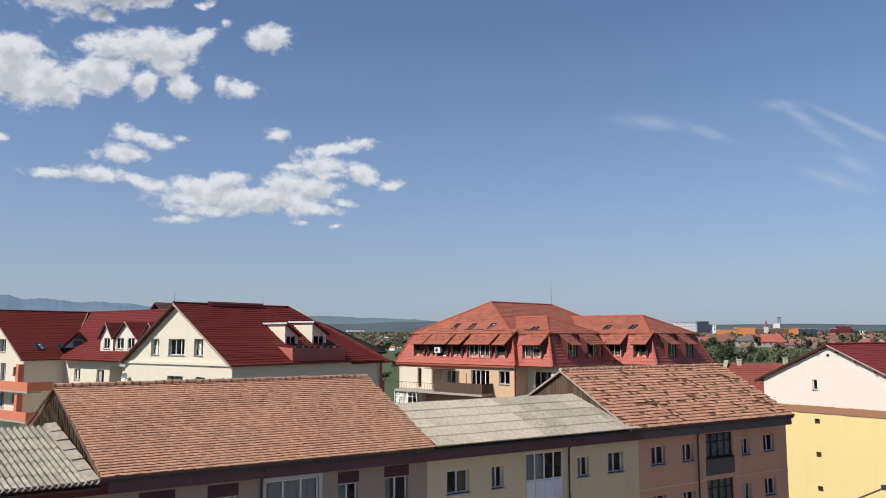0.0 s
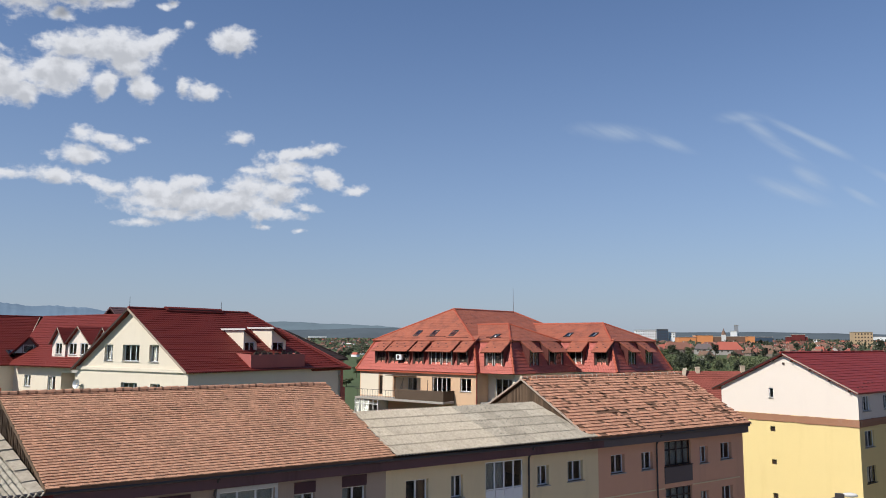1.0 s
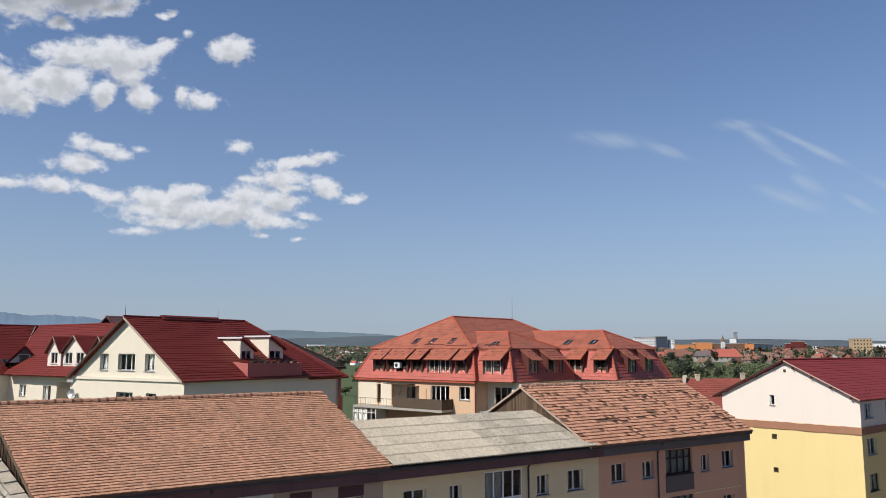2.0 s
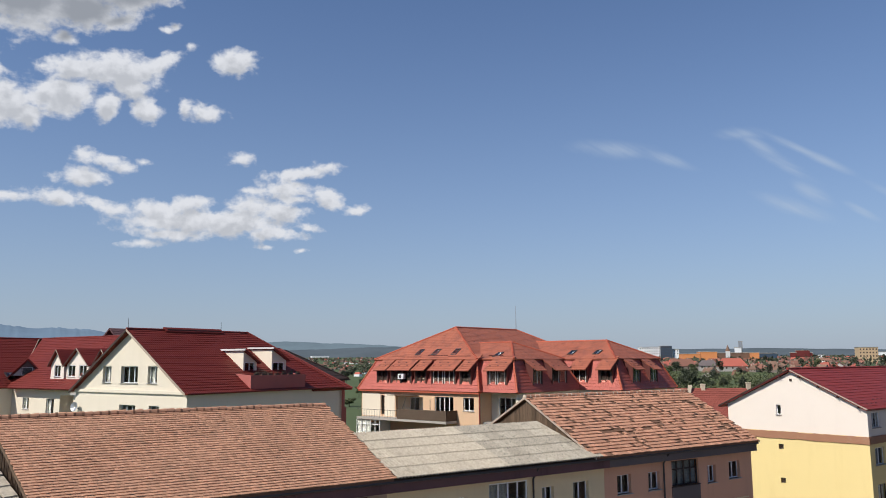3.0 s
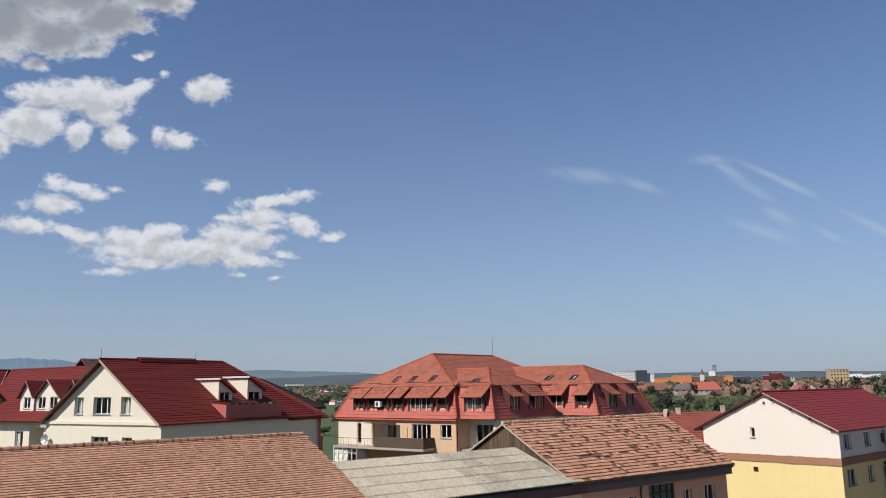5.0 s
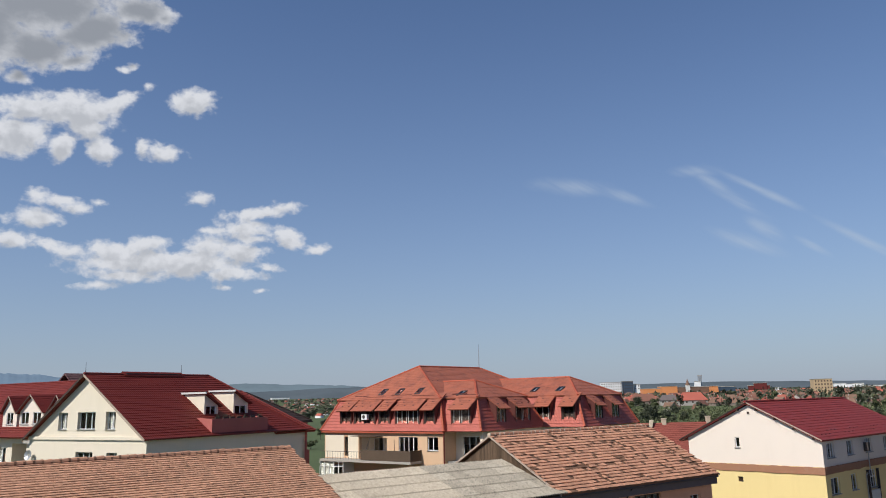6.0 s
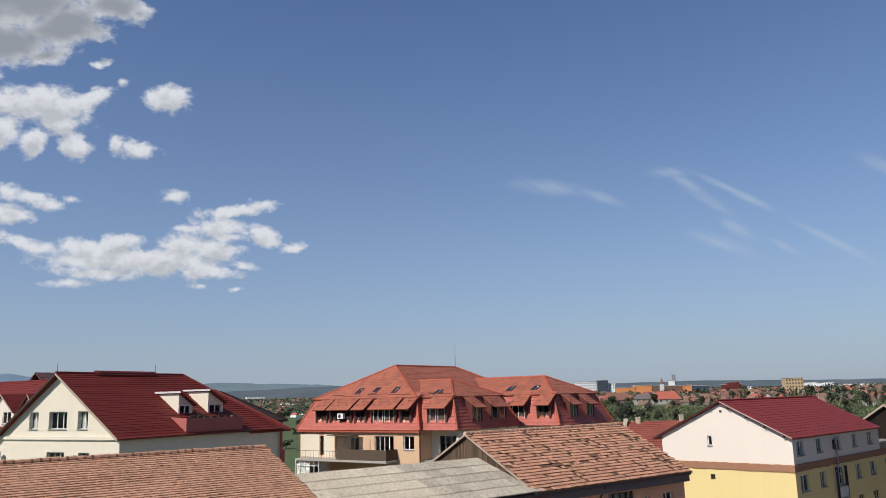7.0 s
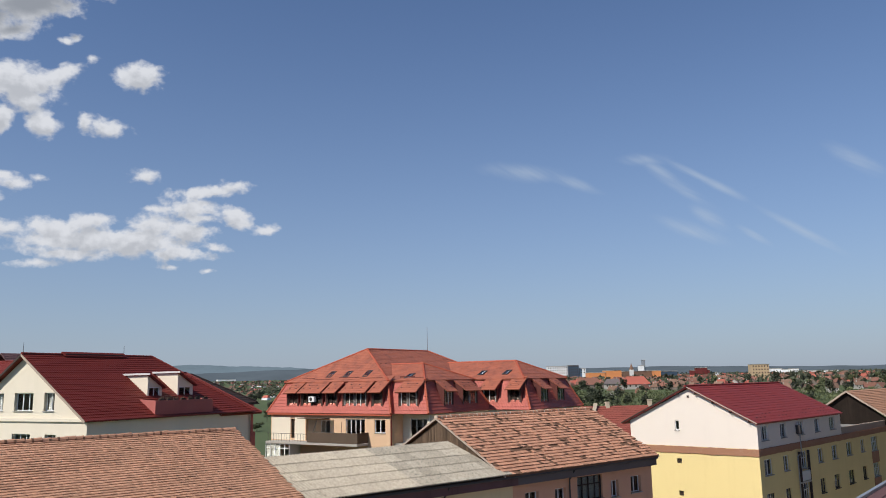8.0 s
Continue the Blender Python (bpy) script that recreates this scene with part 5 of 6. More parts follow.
part("wall", wall_panel(4.2, BZ - 0.05, 0.35, bw), "plaster_cream", mansion).matrix_basis = pose(2.4, 0.32, 0, 0, 0, FRONT)
window(mansion, pose(2.4, 0.32, 0, 0, 0, FRONT) @ pose(0.9, 0, 11.4), 2.35, 1.95, "white", 3, sill=False)
part("wall", wall_panel(11.2, BZ - 0.05, 0.35, [(3.0, 4.4, 12.0, 13.3), (6.6, 8.0, 12.0, 13.3)]), "plaster_cream", mansion).matrix_basis = pose(1.35, -4.23 + WI, 0)
part("wall", wall_panel(5.4, BZ - 0.05, 0.35, []), "plaster_cream", mansion).matrix_basis = pose(12.07 + WI, -3.55, 0, 0, 0, FRONT)
part("wall", wall_panel(12.4, BZ - 0.05, 0.35, []), "plaster_cream", mansion).matrix_basis = pose(12.8, -9.3 + WI, 0)
part("wall", wall_panel(26.4, BZ - 0.05, 0.35, []), "plaster_cream", mansion).matrix_basis = pose(25.2 - WI, -9.3 + WI, 0, 0, 0, BACKW)
part("wall", wall_panel(24.0, BZ - 0.05, 0.35, []), "plaster_cream", mansion).matrix_basis = pose(25.2 - WI - 0.35, 17.93 - WI, 0, 0, 0, LEFT)
fill_floors(mansion, 0.75, 24.4, 0.4, 17.2, (13.8, 10.95, 8.1, 5.2, 2.3))
fill_floors(mansion, 13.0, 24.4, -8.6, 0.3, (13.8, 10.95))
part("eave_trim", boxes((0.05, 0.3, 0.05, 17.88, BZ - 0.22, BZ - 0.04)), "cap_orange", mansion)
bm = bmesh.new()
tube(bm, (0.2, 0.1, BZ - 0.2), (0.2, 0.1, 0), 0.06)
part("downpipe", bm, "cap_red", mansion)
balcony = part("balcony", boxes((-1.4, WI - 0.003, 3.2, 16.5, 10.72, 10.95)), "concrete", mansion, "concrete balcony with thin rails")
rail = bmesh.new()
for i in range(15):
    y = 10.4 + i * 0.41
    tube(rail, (-1.35, y, 10.95), (-1.35, y, 11.8), 0.014, 5)
tube(rail, (-1.35, 10.2, 11.8), (-1.35, 16.45, 11.8), 0.025, 6)
part("railing", rail, "metal_dark", balcony)
part("cloth_screen", boxes((-1.39, -1.36, 3.2, 10.2, 10.97, 12.02), (-1.36, WI - 0.01, 3.2, 3.23, 10.97, 12.02)), "mesh_cloth", balcony, "dark cloth screen on the rail")
bm = bmesh.new()
tube(bm, (-1.25, 5.5, 10.9), (-1.25, 5.5, 13.1), 0.03, 6)
part("post", bm, "metal_dark", balcony)
part("awning", boxes((-0.9, WI - 0.01, 8.6, 12.2, 13.36, 13.42)), "wood", mansion)
enclosure = window(mansion, pose(-1.3, 16.6, 0, 0, 0, FRONT) @ pose(0, 0, 8.9), 3.7, 1.8, "white", 5, sill=False, depth=0.0, curtain=0.6, transom=1.3)
part("enclosure_base", boxes((-1.3, WI - 0.01, 12.9, 16.6, 8.0, 8.88)), "white_dull", mansion)
part("enclosure_side", boxes((-1.22, WI - 0.01, 12.9, 12.98, 8.9, 10.7)), "white_dull", mansion)
ac = thing("air_conditioner", "white outdoor air conditioner in the dormer", "air conditioner", B @ pose(0.15, 11.0, 15.1))
part("case", boxes((-0.16, 0.16, -0.42, 0.42, 0.0, 0.58)), "white", ac)
bm = bmesh.new()
bmesh.ops.create_cone(bm, cap_ends=True, segments=20, radius1=0.2, radius2=0.2, depth=0.02, matrix=pose(-0.165, 0.08, 0.29, 0, 90, 0))
part("fan_grille", bm, "metal_dark", ac)
part("bracket", boxes((-0.1, 0.3, -0.3, -0.25, -0.12, 0.0), (-0.1, 0.3, 0.25, 0.3, -0.12, 0.0)), "metal_dark", ac)

# -- red roof between the mansard house and the yellow flats
low_house = thing("house", "low house with a red roof and pale chimneys", "house", turned(80.5, 66.5, 0, -38))
part("wall", boxes((0, 20, 0.5, 9, 0, 9.4)), "plaster_cream", low_house)
slope_part(low_house, [(-0.5, 0.0, 9.2), (20.5, 0.0, 9.2), (20.5, 4.75, 13.35), (-0.5, 4.75, 13.35)], "metal_brick")
slope_part(low_house, [(20.5, 9.5, 9.2), (-0.5, 9.5, 9.2), (-0.5, 4.75, 13.35), (20.5, 4.75, 13.35)], "metal_brick")
part("flue", prism(bmesh.new(), [(4.0, 3.5, 12.2), (4.45, 3.5, 12.2), (5.0, 4.3, 13.75), (4.55, 4.3, 13.75)], (0, 0.3, 0)), "mortar", low_house, "leaning pale flue")
for x, h in ((6.2, 13.8), (12.1, 14.0)):
    part("chimney", boxes((x, x + 0.5, 4.4, 4.9, 12.8, h), (x - 0.06, x + 0.56, 4.34, 4.96, h, h + 0.1)), "mortar", low_house)

# ---- yellow flats with the white storey on top ----
D = turned(62.73, 32.06, 0, 4.5)
flats = thing("apartment_building", "yellow flats with an added off-white storey and crimson roof", "apartment building", D)
DL, DW = 20.6, 11.75
gw = [(DW - 7.3, DW - 6.9, 12.45, 13.28)]
vents = [(DW - 7.28, DW - 6.85, z, z + 0.42) for z in (9.62, 6.88, 4.1)]
part("wall", wall_panel(DW, 10.6, 0.35, vents), "plaster_yellow", flats).matrix_basis = pose(0, DW, 0, 0, 0, FRONT)
part("wall", gable_with_slot(DW, 13.2, 16.0, gw[0], 11.1), "plaster_white", flats).matrix_basis = pose(0.02, DW, 0, 0, 0, FRONT)
window(flats, pose(0.02, DW, 0, 0, 0, FRONT) @ pose(gw[0][0], 0, gw[0][2]), 0.4, 0.83, "white", 1, depth=0.1)
for a, b, c, e in vents:
    part("vent_grille", boxes(*[(a, b, 0.12, 0.15, c + 0.06 * i, c + 0.06 * i + 0.035) for i in range(7)]), "dark_frame", flats).matrix_basis = pose(0, DW, 0, 0, 0, FRONT)


def ragged_band(length, z0, z1, seed):
    """A band whose edges have weathered unevenly."""
    bm = bmesh.new()
    n = max(12, int(length / 0.3))
    prev = None
    for i in range(n + 1):
        x = length * i / n
        a = z0 + 0.07 * noise.noise(Vector((x * 0.7, seed, 0))) - 0.05
        b = z1 + 0.06 * noise.noise(Vector((x * 1.1, seed, 4))) - 0.02 * (i % 3 == 0)
        cur = [bm.verts.new(p) for p in ((x, 0.28, a), (x, 0, a), (x, 0, b), (x, 0.28, b))]
        if prev:
            for k in range(3):
                bm.faces.new((prev[k], cur[k], cur[k + 1], prev[k + 1]))
        else:
            bm.faces.new(cur[::-1])
        prev = cur
    bm.faces.new(prev)
    bmesh.ops.recalc_face_normals(bm, faces=bm.faces)
    return bm


part("wall", wall_panel(DW - 0.1, 11.1, 0.25, [], base=10.6), "plaster_yellow", flats).matrix_basis = pose(0.03, DW - 0.05, 0, 0, 0, FRONT)
part("band", ragged_band(DW + 0.1, 10.56, 11.08, 2.0), "band_brown", flats).matrix_basis = pose(-0.07, DW + 0.05, 0, 0, 0, FRONT)
w1 = [(0.8, 2.3), (4.9, 6.25), (8.85, 10.45), (13.3, 14.6), (17.35, 19.0)]
part("wall", wall_panel(DL - 0.32, 13.2, 0.3, [(a - 0.32, b - 0.32, 11.72, 12.92) for a, b in w1], base=11.1), "plaster_white", flats).matrix_basis = pose(0.32, 0.02, 0)
for i, (a, b) in enumerate(w1):
    window(flats, pose(a, 0.02, 11.72), b - a, 1.2, "white", 3 if i in (0, 2) else 2, curtain=random.choice((0, 0.4)))
YL = 36.0
part("band", ragged_band(YL - 0.25, 10.58, 11.1, 6.0), "band_brown", flats).matrix_basis = pose(0.25, -0.06, 0)
w2 = [(0.9, 2.6), (5.0, 6.25), (13.4, 14.75), (17.25, 18.8), (21.6, 23.3), (26.2, 27.45)]
w3 = [(8.45, 10.55), (29.8, 32.0)]
holes = [(a, b, c - 2.75 * k, c + 1.3 - 2.75 * k) for a, b in w2 for c in (8.9,) for k in range(3)] + [(a, b, 8.75 - 2.75 * k, 10.25 - 2.75 * k) for a, b in w3 for k in range(3)]
part("wall", wall_panel(YL - 0.36, 10.6, 0.3, [(a - 0.36, b - 0.36, c, e) for a, b, c, e in holes]), "plaster_yellow", flats).matrix_basis = pose(0.36, 0, 0)
for i, (a, b, c, e) in enumerate(holes):
    big = b - a > 2
    window(flats, pose(a, 0, c), b - a, e - c, "white" if big or i % 3 == 0 else "dark_frame", 4 if big else 2, curtain=random.choice((0, 0.4, 0.6)), transom=0.9 if big else 0)
for k in range(3):
    bal = part("balcony", boxes((8.4, 10.6, -0.22, -0.003, 7.55 - 2.75 * k, 7.7 - 2.75 * k)), "concrete", flats, "small balcony with pale panels")
    part("balcony_panel", boxes((8.5, 10.5, -0.2, -0.14, 7.75 - 2.75 * k, 8.6 - 2.75 * k)), "white_dull", bal)
    part("post", boxes((8.36, 8.46, -0.22, -0.003, 7.7 - 2.75 * k, 10.3 - 2.75 * k)), "dark_frame", bal)
    part("post", boxes((10.54, 10.64, -0.22, -0.003, 7.7 - 2.75 * k, 10.3 - 2.75 * k)), "dark_frame", bal)
    part("spandrel", boxes((29.7, 32.1, -0.05, -0.003, 7.5 - 2.75 * k, 8.7 - 2.75 * k)), "band_brown", flats)
bm = bmesh.new()
tube(bm, (9.0, -0.12, 12.9), (9.0, -0.12, 10.3), 0.05)
tube(bm, (9.0, -0.12, 10.3), (8.0, -0.12, 9.9), 0.05)
tube(bm, (8.0, -0.12, 9.9), (8.0, -0.12, 0), 0.05)
part("downpipe", bm, "zinc", flats)
part("wall", boxes((0.3, YL, DW - 0.3, DW, 0, 11.0)), "plaster_yellow", flats)
part("wall", boxes((0.3, DL, DW - 0.32, DW - 0.02, 11.1, 13.2)), "plaster_white", flats)
part("end_wall", prism(bmesh.new(), [(DL, 0.32, 11.1), (DL, DW - 0.32, 11.1), (DL, DW - 0.32, 13.2), (DL, DW / 2, 16.0), (DL, 0.32, 13.2)], (-0.3, 0, 0)), "plaster_white", flats)
fill_floors(flats, 0.4, YL - 0.3, 0.32, DW - 0.35, (11.05, 8.2, 5.45, 2.7))
fill_floors(flats, 0.4, DL - 0.3, 0.32, DW - 0.35, (13.3,))
slope_part(flats, [(-0.3, -0.18, 13.2), (DL + 0.35, -0.18, 13.2), (DL + 0.35, DW / 2, 16.25), (-0.3, DW / 2, 16.25)], "metal_crimson", 0.42, 0.024)
slope_part(flats, [(DL + 0.35, DW + 0.75, 13.0), (-0.3, DW + 0.75, 13.0), (-0.3, DW / 2, 16.25), (DL + 0.35, DW / 2, 16.25)], "metal_crimson", 0.42, 0.024)
cap_part(flats, [((-0.45, DW / 2, 16.28), (DL + 0.35, DW / 2, 16.28))], "metal_crimson", 0.1)
for s in (-1, 1):
    bm = bmesh.new()
    ye, zb = (-0.18, 13.2) if s < 0 else (DW + 0.75, 13.0)
    prism(bm, [(-0.35, ye, zb - 0.08), (-0.35, DW / 2, 16.17), (-0.35, DW / 2, 16.27), (-0.35, ye, zb + 0.02)], (0.05, 0, 0))
    # pale towards the street side, dark on the far slope
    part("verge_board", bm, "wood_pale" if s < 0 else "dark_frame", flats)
    for i in range(4):
        f = 0.12 + 0.25 * i
        y, z = ye + (DW / 2 - ye) * f, 13.0 + 3.05 * f
        part("rafter_end", boxes((-0.3, 0.0, y - 0.06, y + 0.06, z - 0.12, z + 0.02)), "dark_frame", flats)
KD = (16.25 - 13.2) / (DW / 2 + 0.45)
guards(flats, [(0.8 + 0.8 * i, -0.45 + d, 13.22 + d * KD) for i in range(25) for d in (0.7, 1.2) if (i // 3) % 2 == (0 if d < 1 else 1)], "fascia")
hood = thing("chimney_flue", "dark boiler flue on the white storey wall", "flue", D @ pose(8.6, -0.2, 12.1))
part("box", boxes((-0.2, 0.2, -0.2, 0.19, -0.25, 0.5)), "metal_dark", hood)
part("gable_vent", boxes((-0.05, 0.017, DW / 2 - 0.09, DW / 2 + 0.09, 15.25, 15.45)), "dark_frame", flats)
part("parapet", boxes((DL + 0.02, YL, 0.05, 0.3, 11.1, 11.75)), "plaster_grey", flats)
part("flat_roof", boxes((DL + 0.02, YL, 0.3, DW - 0.3, 11.06, 11.2)), "street", flats)

# -- the next section with a tiled gable roof
flats_next = thing("apartment_building", "flats with a brown boarded gable and clay roof", "apartment building", D @ pose(36.0, 0, 0))
part("wall", boxes((0.02, 17, 0.02, DW - 0.02, 0, 11.0)), "plaster_ochre", flats_next)
GY, GH, GZ = 3.8, 4.9, 15.1
part("gable", prism(bmesh.new(), [(0, GY - GH, 11.2), (0, GY + GH, 11.2), (0, GY, GZ - 0.15)], (0.2, 0, 0)), "wood_dark", flats_next)
for s in (-1, 1):
    ye = GY + s * (GH + 0.4)
    slope_part(flats_next, [(-0.4, ye, 11.5), (17, ye, 11.5), (17, GY, GZ), (-0.4, GY, GZ)], "clay", 0.3, 0.05)
    part("verge_board", prism(bmesh.new(), [(-0.45, ye, 11.3), (-0.45, GY, GZ - 0.2), (-0.45, GY, GZ + 0.02), (-0.45, ye, 11.52)], (0.05, 0, 0)), "wood_pale", flats_next)

# -- street lamp before the yellow wall
lamp = thing("street_lamp", "street lamp with a pale head on a thin arm", "street lamp", turned(33.4, 17.8, 0, -57))
bm = bmesh.new()
tube(bm, (-2.6, 0, 0), (-2.6, 0, 9.6), 0.09, 8, 0.06)
part("pole", bm, "zinc", lamp)
bm = bmesh.new()
tube(bm, (-2.6, 0, 9.55), (-0.3, 0, 10.72), 0.035)
part("arm", bm, "metal_dark", lamp)
bm = boxes((-0.45, -0.1, -0.09, 0.09, 10.62, 10.82))
part("housing", bm, "metal_dark", lamp)
bm = bmesh.new()
bmesh.ops.create_uvsphere(bm, u_segments=14, v_segments=8, radius=1, matrix=pose(0.12, 0, 10.78) @ Matrix.Diagonal((0.3, 0.13, 0.1, 1)))
part("globe", bm, "white_dull", lamp, smooth_faces=True)

# -- near roof at the edge of the street
near = thing("shed_roof", "dark red sheet roof with a pale metal edge", "roof", turned(37.3, 15.0, -0.25, 9.7))
slope_part(near, [(-3.0, -3.5, 10.2), (16.0, -3.5, 10.2), (16.0, 0.0, 11.6), (-3.0, 0.0, 11.6)], "fascia", 0.5)
part("edge_trim", boxes((-3.0, 16.0, -0.02, 0.16, 11.5, 11.72)), "zinc", near)
part("wall", boxes((-2.8, 15.8, -3.3, -0.1, 0, 10.2)), "plaster_grey", near)


# ---- town, trees and distance ----
def polar(az, r, lift=0.0):
    x, y = r * math.sin(radians(az)), r * math.cos(radians(az))
    return Vector((x, y, ground_z(x, y) + lift))


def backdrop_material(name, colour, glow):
    """Distant slopes seen through air: the haze before them is put into their glow."""
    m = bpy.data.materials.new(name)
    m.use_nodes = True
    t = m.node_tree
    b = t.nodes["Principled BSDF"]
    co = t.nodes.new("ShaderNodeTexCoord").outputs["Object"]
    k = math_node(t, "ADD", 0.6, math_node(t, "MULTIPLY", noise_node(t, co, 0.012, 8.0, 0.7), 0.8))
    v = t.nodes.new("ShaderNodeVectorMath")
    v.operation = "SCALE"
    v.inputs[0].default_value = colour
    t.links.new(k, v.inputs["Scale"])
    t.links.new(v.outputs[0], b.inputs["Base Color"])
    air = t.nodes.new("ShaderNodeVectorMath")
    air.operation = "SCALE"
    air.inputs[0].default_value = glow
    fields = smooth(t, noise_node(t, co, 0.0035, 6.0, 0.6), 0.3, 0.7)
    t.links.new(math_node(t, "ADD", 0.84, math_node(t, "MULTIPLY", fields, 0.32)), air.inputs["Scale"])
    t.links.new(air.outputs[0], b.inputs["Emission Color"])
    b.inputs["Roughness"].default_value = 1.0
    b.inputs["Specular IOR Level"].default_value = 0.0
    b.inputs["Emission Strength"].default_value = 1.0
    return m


# second colour: haze painted on as emission
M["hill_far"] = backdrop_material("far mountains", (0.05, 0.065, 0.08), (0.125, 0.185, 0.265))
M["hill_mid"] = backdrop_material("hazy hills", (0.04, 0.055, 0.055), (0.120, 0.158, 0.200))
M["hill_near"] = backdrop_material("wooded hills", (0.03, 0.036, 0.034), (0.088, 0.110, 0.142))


def hill(name, label, az0, az1, r, heights, mat, rough, seed):
    """A long ridge: crest heights in degrees at even steps from az0 to az1."""
    bm = bmesh.new()
    n = 160
    rows = []
    for i in range(n + 1):
        f = i / n * (len(heights) - 1)
        j = min(int(f), len(heights) - 2)
        s = f - j
        s = s * s * (3 - 2 * s)
        el = heights[j] * (1 - s) + heights[j + 1] * s + rough * (noise.noise(Vector((i * 0.11, seed, 0))) + 0.8 * noise.noise(Vector((i * 0.31, seed, 5))))
        az = az0 + (az1 - az0) * i / n
        top = 17 + r * math.tan(radians(max(el, 0.05)))
        row = []
        for k, (dr, dz) in enumerate(((-420, 0.0), (-280, 0.42), (-130, 0.78), (0, 1.0), (160, 0.6))):
            bump = noise.noise(Vector((az * 0.4, k * 0.8, seed + 9))) * 0.07 * (0 if k in (0, 3) else 1)
            x, y = (r + dr) * math.sin(radians(az)), (r + dr) * math.cos(radians(az))
            row.append(bm.verts.new((x, y, -2 + (top + 2) * (dz + bump))))
        rows.append(row)
    for a, b in zip(rows, rows[1:]):
        for k in range(4):
            bm.faces.new((a[k], a[k + 1], b[k + 1], b[k]))
    bmesh.ops.recalc_face_normals(bm, faces=bm.faces)
    return tagged(part(name, bm, mat, smooth_faces=True), label, "hills", kind="structure")


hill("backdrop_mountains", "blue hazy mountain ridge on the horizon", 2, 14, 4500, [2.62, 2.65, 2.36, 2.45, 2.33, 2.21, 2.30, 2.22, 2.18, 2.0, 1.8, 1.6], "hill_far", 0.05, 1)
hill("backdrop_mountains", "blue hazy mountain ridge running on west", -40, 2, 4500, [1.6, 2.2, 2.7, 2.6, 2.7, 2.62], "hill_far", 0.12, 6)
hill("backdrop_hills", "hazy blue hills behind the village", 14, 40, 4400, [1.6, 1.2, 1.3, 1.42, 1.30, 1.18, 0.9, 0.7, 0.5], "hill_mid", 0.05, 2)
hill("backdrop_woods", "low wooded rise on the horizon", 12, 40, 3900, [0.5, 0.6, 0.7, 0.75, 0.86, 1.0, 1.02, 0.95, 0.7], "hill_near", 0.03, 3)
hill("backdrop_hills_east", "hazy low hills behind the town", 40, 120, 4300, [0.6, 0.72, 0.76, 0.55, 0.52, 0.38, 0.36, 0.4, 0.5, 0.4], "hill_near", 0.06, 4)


def small_house(name, label, w, l, h, rh, wall_mat, roof_mat, hip=0.0):
    ob = thing(name, label, "house")
    part("wall", boxes((-l / 2, l / 2, -w / 2, w / 2, -6, h)), wall_mat, ob)
    for s in (-1, 1):
        bm = bmesh.new()
        pts = [(-l / 2 - 0.4, s * (w / 2 + 0.5), h - 0.25), (l / 2 + 0.4, s * (w / 2 + 0.5), h - 0.25), (l / 2 + 0.4 - hip, 0, h + rh), (-l / 2 - 0.4 + hip, 0, h + rh)]
        prism(bm, pts, (0, 0, -0.18))
        part("roof", bm, roof_mat, ob)
    for s in (-1, 1):
        bm = bmesh.new()
        x = s * l / 2
        if hip:
            prism(bm, [(s * (l / 2 + 0.4), -w / 2 - 0.5, h - 0.25), (s * (l / 2 + 0.4), w / 2 + 0.5, h - 0.25), (s * (l / 2 + 0.4 - hip), 0, h + rh)], (0, 0, -0.18))
            part("roof", bm, roof_mat, ob)
        else:
            prism(bm, [(x, -w / 2, h), (x, w / 2, h), (x, 0, h + rh - 0.2)], (-s * 0.2, 0, 0))
            part("gable", bm, wall_mat, ob)
    for i in range(max(2, int(l / 3.2))):
        for s in (-1, 1):
            x = -l / 2 + l * (i + 0.5) / max(2, int(l / 3.2))
            part("window", boxes((x - 0.5, x + 0.5, s * w / 2 - 0.04, s * w / 2 + 0.04, h - 2.0, h - 0.8)), "dark_frame", ob)
    part("chimney", boxes((l * 0.2, l * 0.2 + 0.6, 0.4, 1.0, h + rh * 0.4, h + rh + 0.7)), "concrete", ob)
    return ob


M["roof_a"] = material("town clay roof", (0.25, 0.115, 0.082), 0.9, 0.2, 0.15, 0.2, 3, 0.1, stain=(0.12, 0.07, 0.05), stain_amount=0.5, per_piece=0.22)
M["roof_b"] = material("town brown roof", (0.20, 0.12, 0.085), 0.9, 0.2, 0.15, 0.2, 3, 0.1, per_piece=0.25)
M["roof_c"] = material("town bright red roof", (0.36, 0.10, 0.07), 0.8, 0.12, 0.1, 0.2, 3, 0.1, per_piece=0.15)
M["town_wall"] = material("town plaster", (0.20, 0.165, 0.14), 0.9, 0.1, 0.1, 0.3, 3, 0.1, per_piece=0.25)
M["town_pale"] = material("pale town plaster", (0.40, 0.375, 0.34), 0.9, 0.1, 0.1, 0.3, 3, 0.1, per_piece=0.2)
M["orange"] = material("orange cladding", (0.64, 0.25, 0.095), 0.8, 0.05, 0.05, 0.05, 1, 0.05)
M["blue_glass"] = material("dark blue facade", (0.05, 0.075, 0.11), 0.3, 0.1, 0.1, 0.2, 1, 0.05)
M["bright"] = material("bright white cladding", (0.78, 0.78, 0.78), 0.7, 0.05, 0.05, 0.1, 1, 0.05)
M["ochre_block"] = material("ochre block", (0.50, 0.36, 0.22), 0.85, 0.06, 0.05, 0.1, 1, 0.05)

